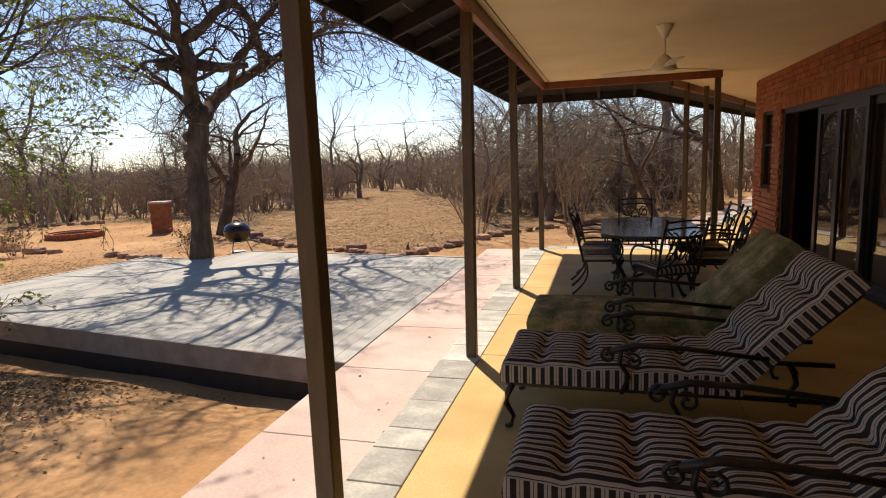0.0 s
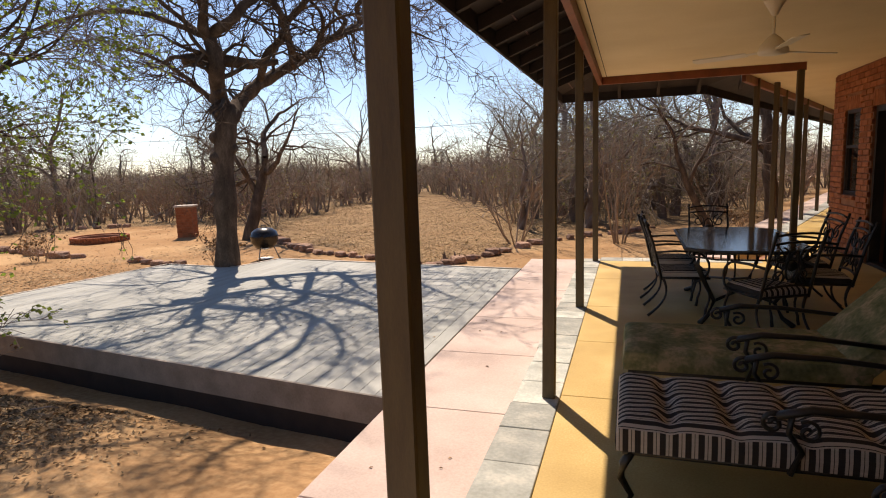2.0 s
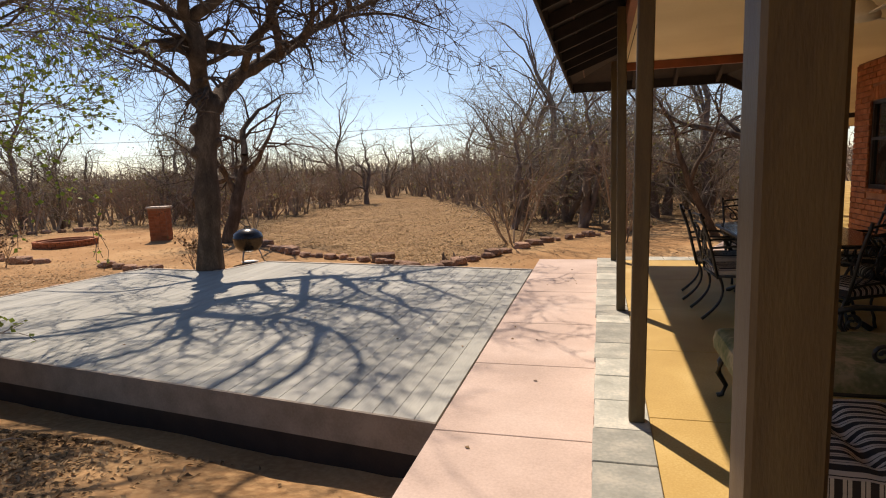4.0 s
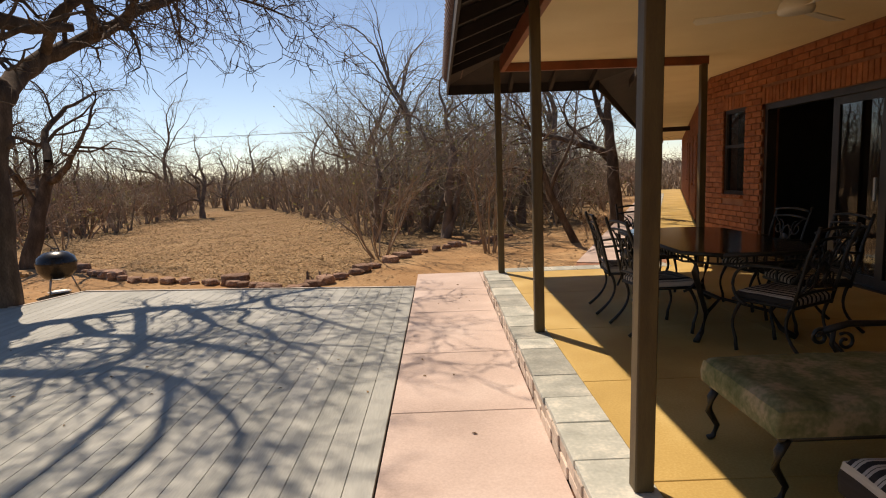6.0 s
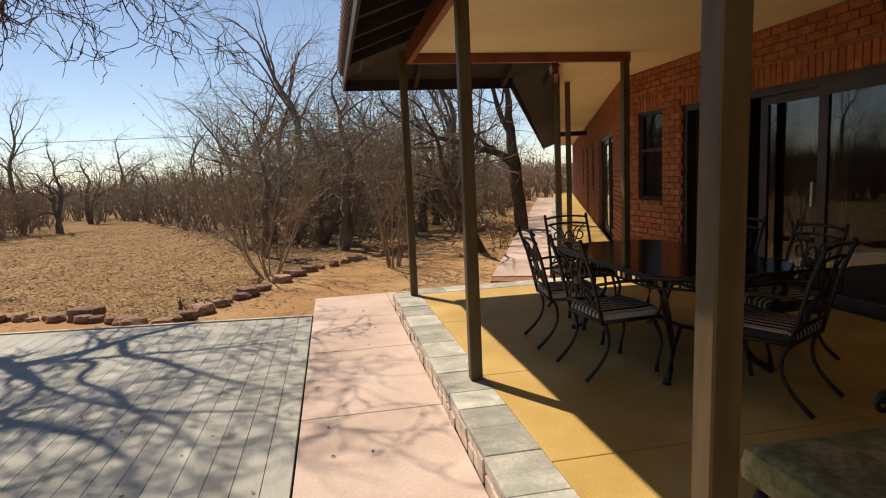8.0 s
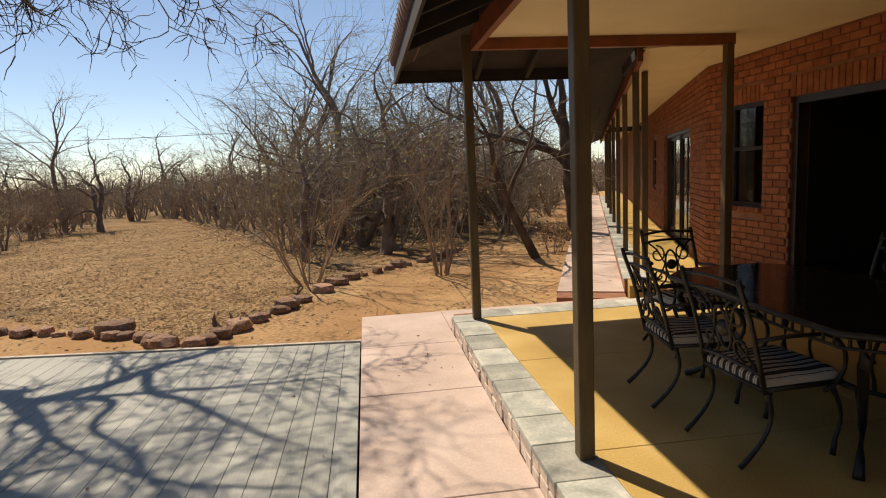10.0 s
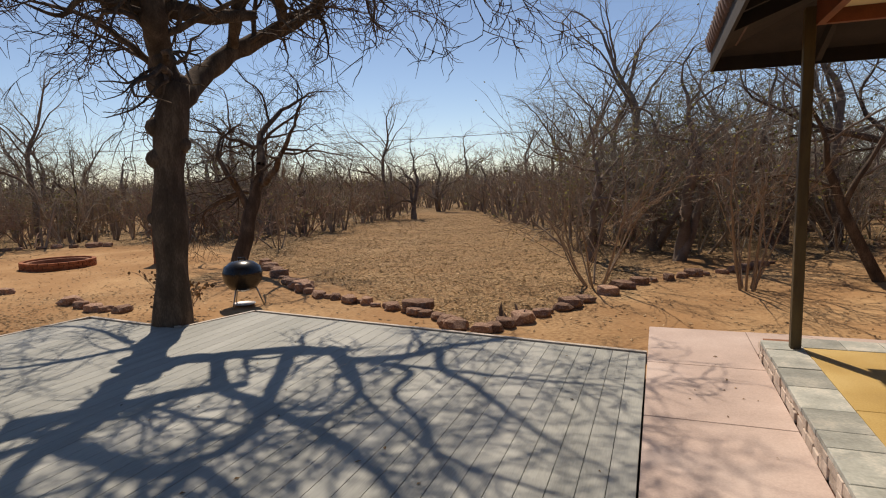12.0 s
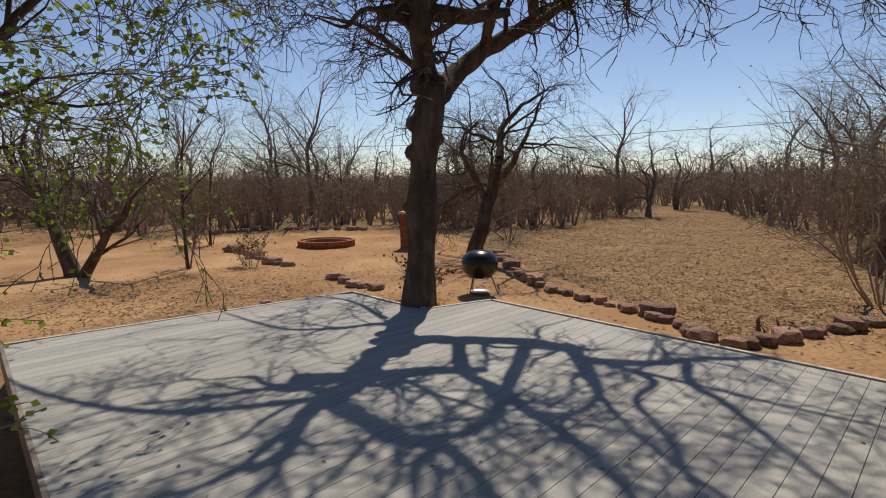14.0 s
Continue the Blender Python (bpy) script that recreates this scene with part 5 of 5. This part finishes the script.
# distant bush, past counting
far = Shape()
made = 0
while made < 3600:
    a = rng.uniform(-1.0, 2.3)
    r = rng.uniform(22, 80)
    x, y = -3 - r * math.sin(a), 6 + r * math.cos(a)
    if open_ground(x, y):
        continue
    made += 1
    h = rng.uniform(0.9, 2.3) + 1.6 * noise.noise((x * 0.16, y * 0.16, 7)) + (r - 24) * 0.018
    if rng.random() < 0.12:
        h *= 1.5
    wide = h * rng.uniform(0.35, 0.6)
    for j in range(3):
        dx, dy = rng.uniform(-wide, wide) * 0.6, rng.uniform(-wide, wide) * 0.6
        far.tube([(x + dx * 0.1, y + dy * 0.1, GROUND - 0.1), (x + dx * 0.7, y + dy * 0.5, GROUND + h * 0.4), (x + dx, y + dy, GROUND + h * 0.8)], [0.05, 0.04, 0.015], 3, cap=False)
    for q in range(34):
        # twigs fan out inside an uneven dome
        ang, rise = rng.uniform(0, 6.283), rng.uniform(-0.1, 1.0)
        rad = wide * math.sqrt(max(0.05, 1 - rise * rise)) * rng.uniform(0.15, 0.9)
        bx, by, bz = x + rad * math.cos(ang), y + rad * math.sin(ang), GROUND + h * (0.42 + 0.45 * rise)
        L = rng.uniform(0.4, 0.95)
        ex, ey, ez = bx + L * rng.uniform(-0.8, 0.8), by + L * rng.uniform(-0.8, 0.8), bz + L * rng.uniform(-0.3, 0.9)
        w = 0.012 + r * 0.0004
        i = len(far.v)
        far.v += [(bx - w, by, bz), (bx + w, by - w, bz + w), (ex, ey, ez)]
        far.f.append((i, i + 1, i + 2))
tagged(part("distant_bush", far, M_FARWOOD), "hazy brown belt of distant leafless bush", "woodland", kind="stuff")

# ---- litter and dry grass ----
lit = Shape()
rng = random.Random(9)


def litter(n, inside, size, flat=0.35):
    k = 0
    while k < n:
        x, y = inside()
        if x is None:
            continue
        z = ground_z(x, y) + 0.006
        a = rng.uniform(0, 6.3)
        s_ = size * rng.uniform(0.5, 1.3)
        dx, dy = s_ * math.cos(a), s_ * math.sin(a)
        i = len(lit.v)
        t1, t2 = rng.uniform(0, flat) * s_, rng.uniform(0, flat) * s_
        lit.v.extend([(x - dx, y - dy, z), (x + dy * 0.4, y - dx * 0.4, z + t1), (x + dx, y + dy, z + t2), (x - dy * 0.4, y + dx * 0.4, z + 0.3 * t1)])
        lit.f.append((i, i + 1, i + 2, i + 3))
        k += 1


def lawn_spot():
    y = 11.6 + 24 * rng.random() ** 1.6
    lx = -6.5 - (y - 13) * 0.30
    x = lx + rng.uniform(-5.2, 5.2)
    if y < 13.2 and abs(x + 4.3) > (y - 11.6) * 2.0 + 0.1:
        return None, None
    if x > -3.9 + 0.45 * (y - 12.5) or x < -4.4 - (y - 11.7) * 1.45:
        return None, None
    return x, y


def near_dirt():
    return min(-2.4, rng.gauss(-6.2, 0.8)), min(4.7, rng.gauss(3.9, 0.6))


def side_dirt():
    return rng.gauss(-11.5, 1.6), rng.gauss(9.0, 1.6)


def anywhere():
    return rng.uniform(-24, 6), rng.uniform(11.5, 30)


litter(30000, lawn_spot, 0.042)
litter(14000, near_dirt, 0.026, 0.9)
litter(8000, side_dirt, 0.032)
litter(13000, anywhere, 0.038)
tagged(part("leaf_litter", lit, M_LITTER), "scattered dry brown leaves on sand", "leaf litter", kind="stuff")
gr = Shape()
for k in range(30000):
    x, y = lawn_spot()
    if x is None:
        continue
    z = ground_z(x, y)
    a, h = rng.uniform(0, 6.3), rng.uniform(0.015, 0.05)
    dx, dy = math.cos(a), math.sin(a)
    i = len(gr.v)
    gr.v += [(x - dx * 0.006, y - dy * 0.006, z), (x + dx * 0.006, y + dy * 0.006, z), (x + rng.uniform(-0.05, 0.05), y + rng.uniform(-0.05, 0.05), z + h)]
    gr.f.append((i, i + 1, i + 2))
tagged(part("dry_grass", gr, M_GRASS), "short dry straw-coloured lawn grass", "grass", kind="stuff")

# fallen leaves on the paving and deck
fl = Shape()
for k in range(70):
    x = rng.choice((rng.uniform(-2.1, -1.35), rng.uniform(-7.0, -2.4)))
    y = rng.uniform(5.6, 10.2) if x < -2.2 else rng.uniform(1.0, 11.2)
    a, s_ = rng.uniform(0, 6.3), rng.uniform(0.010, 0.024)
    dx, dy = s_ * math.cos(a), s_ * math.sin(a)
    i = len(fl.v)
    fl.v += [(x - dx, y - dy, PATH_Z + 0.003), (x + dy * 0.45, y - dx * 0.45, PATH_Z + 0.006 + s_ * 0.3), (x + dx, y + dy, PATH_Z + 0.004), (x - dy * 0.45, y + dx * 0.45, PATH_Z + 0.008)]
    fl.f.append((i, i + 1, i + 2, i + 3))
tagged(part("fallen_leaves", fl, M_LITTER), "few dry leaves lying on paving and deck", "leaf litter", kind="stuff")

# dead sticks in the litter heap beside the deck
for k in range(26):
    x, y = min(-4.6, rng.gauss(-6.6, 0.7)), min(4.4, rng.gauss(3.9, 0.4))
    a, L = rng.uniform(0, 6.3), rng.uniform(0.15, 0.45)
    pts = [(x + L * t * math.cos(a + 0.3 * t), y + L * t * math.sin(a + 0.3 * t), ground_z(x, y) + 0.015 + 0.05 * t * rng.random()) for t in (0, 0.35, 0.7, 1.0)]
    tagged(part("stick", Shape().tube(pts, [0.009, 0.008, 0.006, 0.004], 5), M_TWIG_PALE), "broken dry stick lying in leaf litter", "stick", "sticks in the litter")

# ---- overhead cable ----
cab = Shape()
pts = []
for k in range(25):
    t = k / 24
    pts.append((-75 + 85 * t, 34 + 14 * t, 5.4 - 1.1 * math.sin(math.pi * t)))
cab.tube(pts, 0.018, 5)
tagged(part("power_cable", cab, M_CABLE), "thin dark overhead cable crossing behind the trees", "cable")

# ---- bricks of the west wall ----
spots = brick_spots()
near = [b for b in spots if b[1] > 6.6]
rest = [b for b in spots if b[1] <= 6.6]
near.sort(key=lambda b: -b[0])
rest += near[330:]
near = near[:330]
cache = {}
for y0, y1, z0, z1 in near:
    key = (round(y1 - y0, 3), round(z1 - z0, 3))
    if key not in cache:
        cache[key] = Shape().box(-0.02, 0, 0, 0.03, y1 - y0, z1 - z0, None, 0.004).mesh("brick", M_BRICK)
    ob = part("brick", cache[key], M_BRICK, wall)
    ob.location = (WALL_X + 0.02 + random.uniform(-0.002, 0.002), y0, z0)
js = Shape()
for y0, y1, z0, z1 in rest:
    js.box(WALL_X + random.uniform(-0.002, 0.002), y0, z0, WALL_X + 0.03, y1, z1)
tagged(part("brickwork", js, M_BRICKS, wall), kind="stuff")
ws = Shape()
z, row = 0.0, 0
while z < 2.78:
    y = 0.0 if row % 2 else -0.117
    while y < 22:
        a, b = max(y, 0.0), y + BRICK_L
        for wa, wb, z0, z1 in WDOORS:
            if b > wa and a < wb and z + BRICK_H > z0 - 0.06 and z < z1 + 0.01:
                if a < wa - 0.04:
                    b = wa
                elif b > wb + 0.04:
                    a = wb
                else:
                    a = b
        if b - a > 0.03:
            ws.box(0.0, a, z, 0.03, b, z + BRICK_H, WING)
        y += BRICK_L + JOINT
    z += BRICK_H + JOINT
    row += 1
tagged(part("brickwork", ws, M_BRICKS, wwall), kind="stuff")
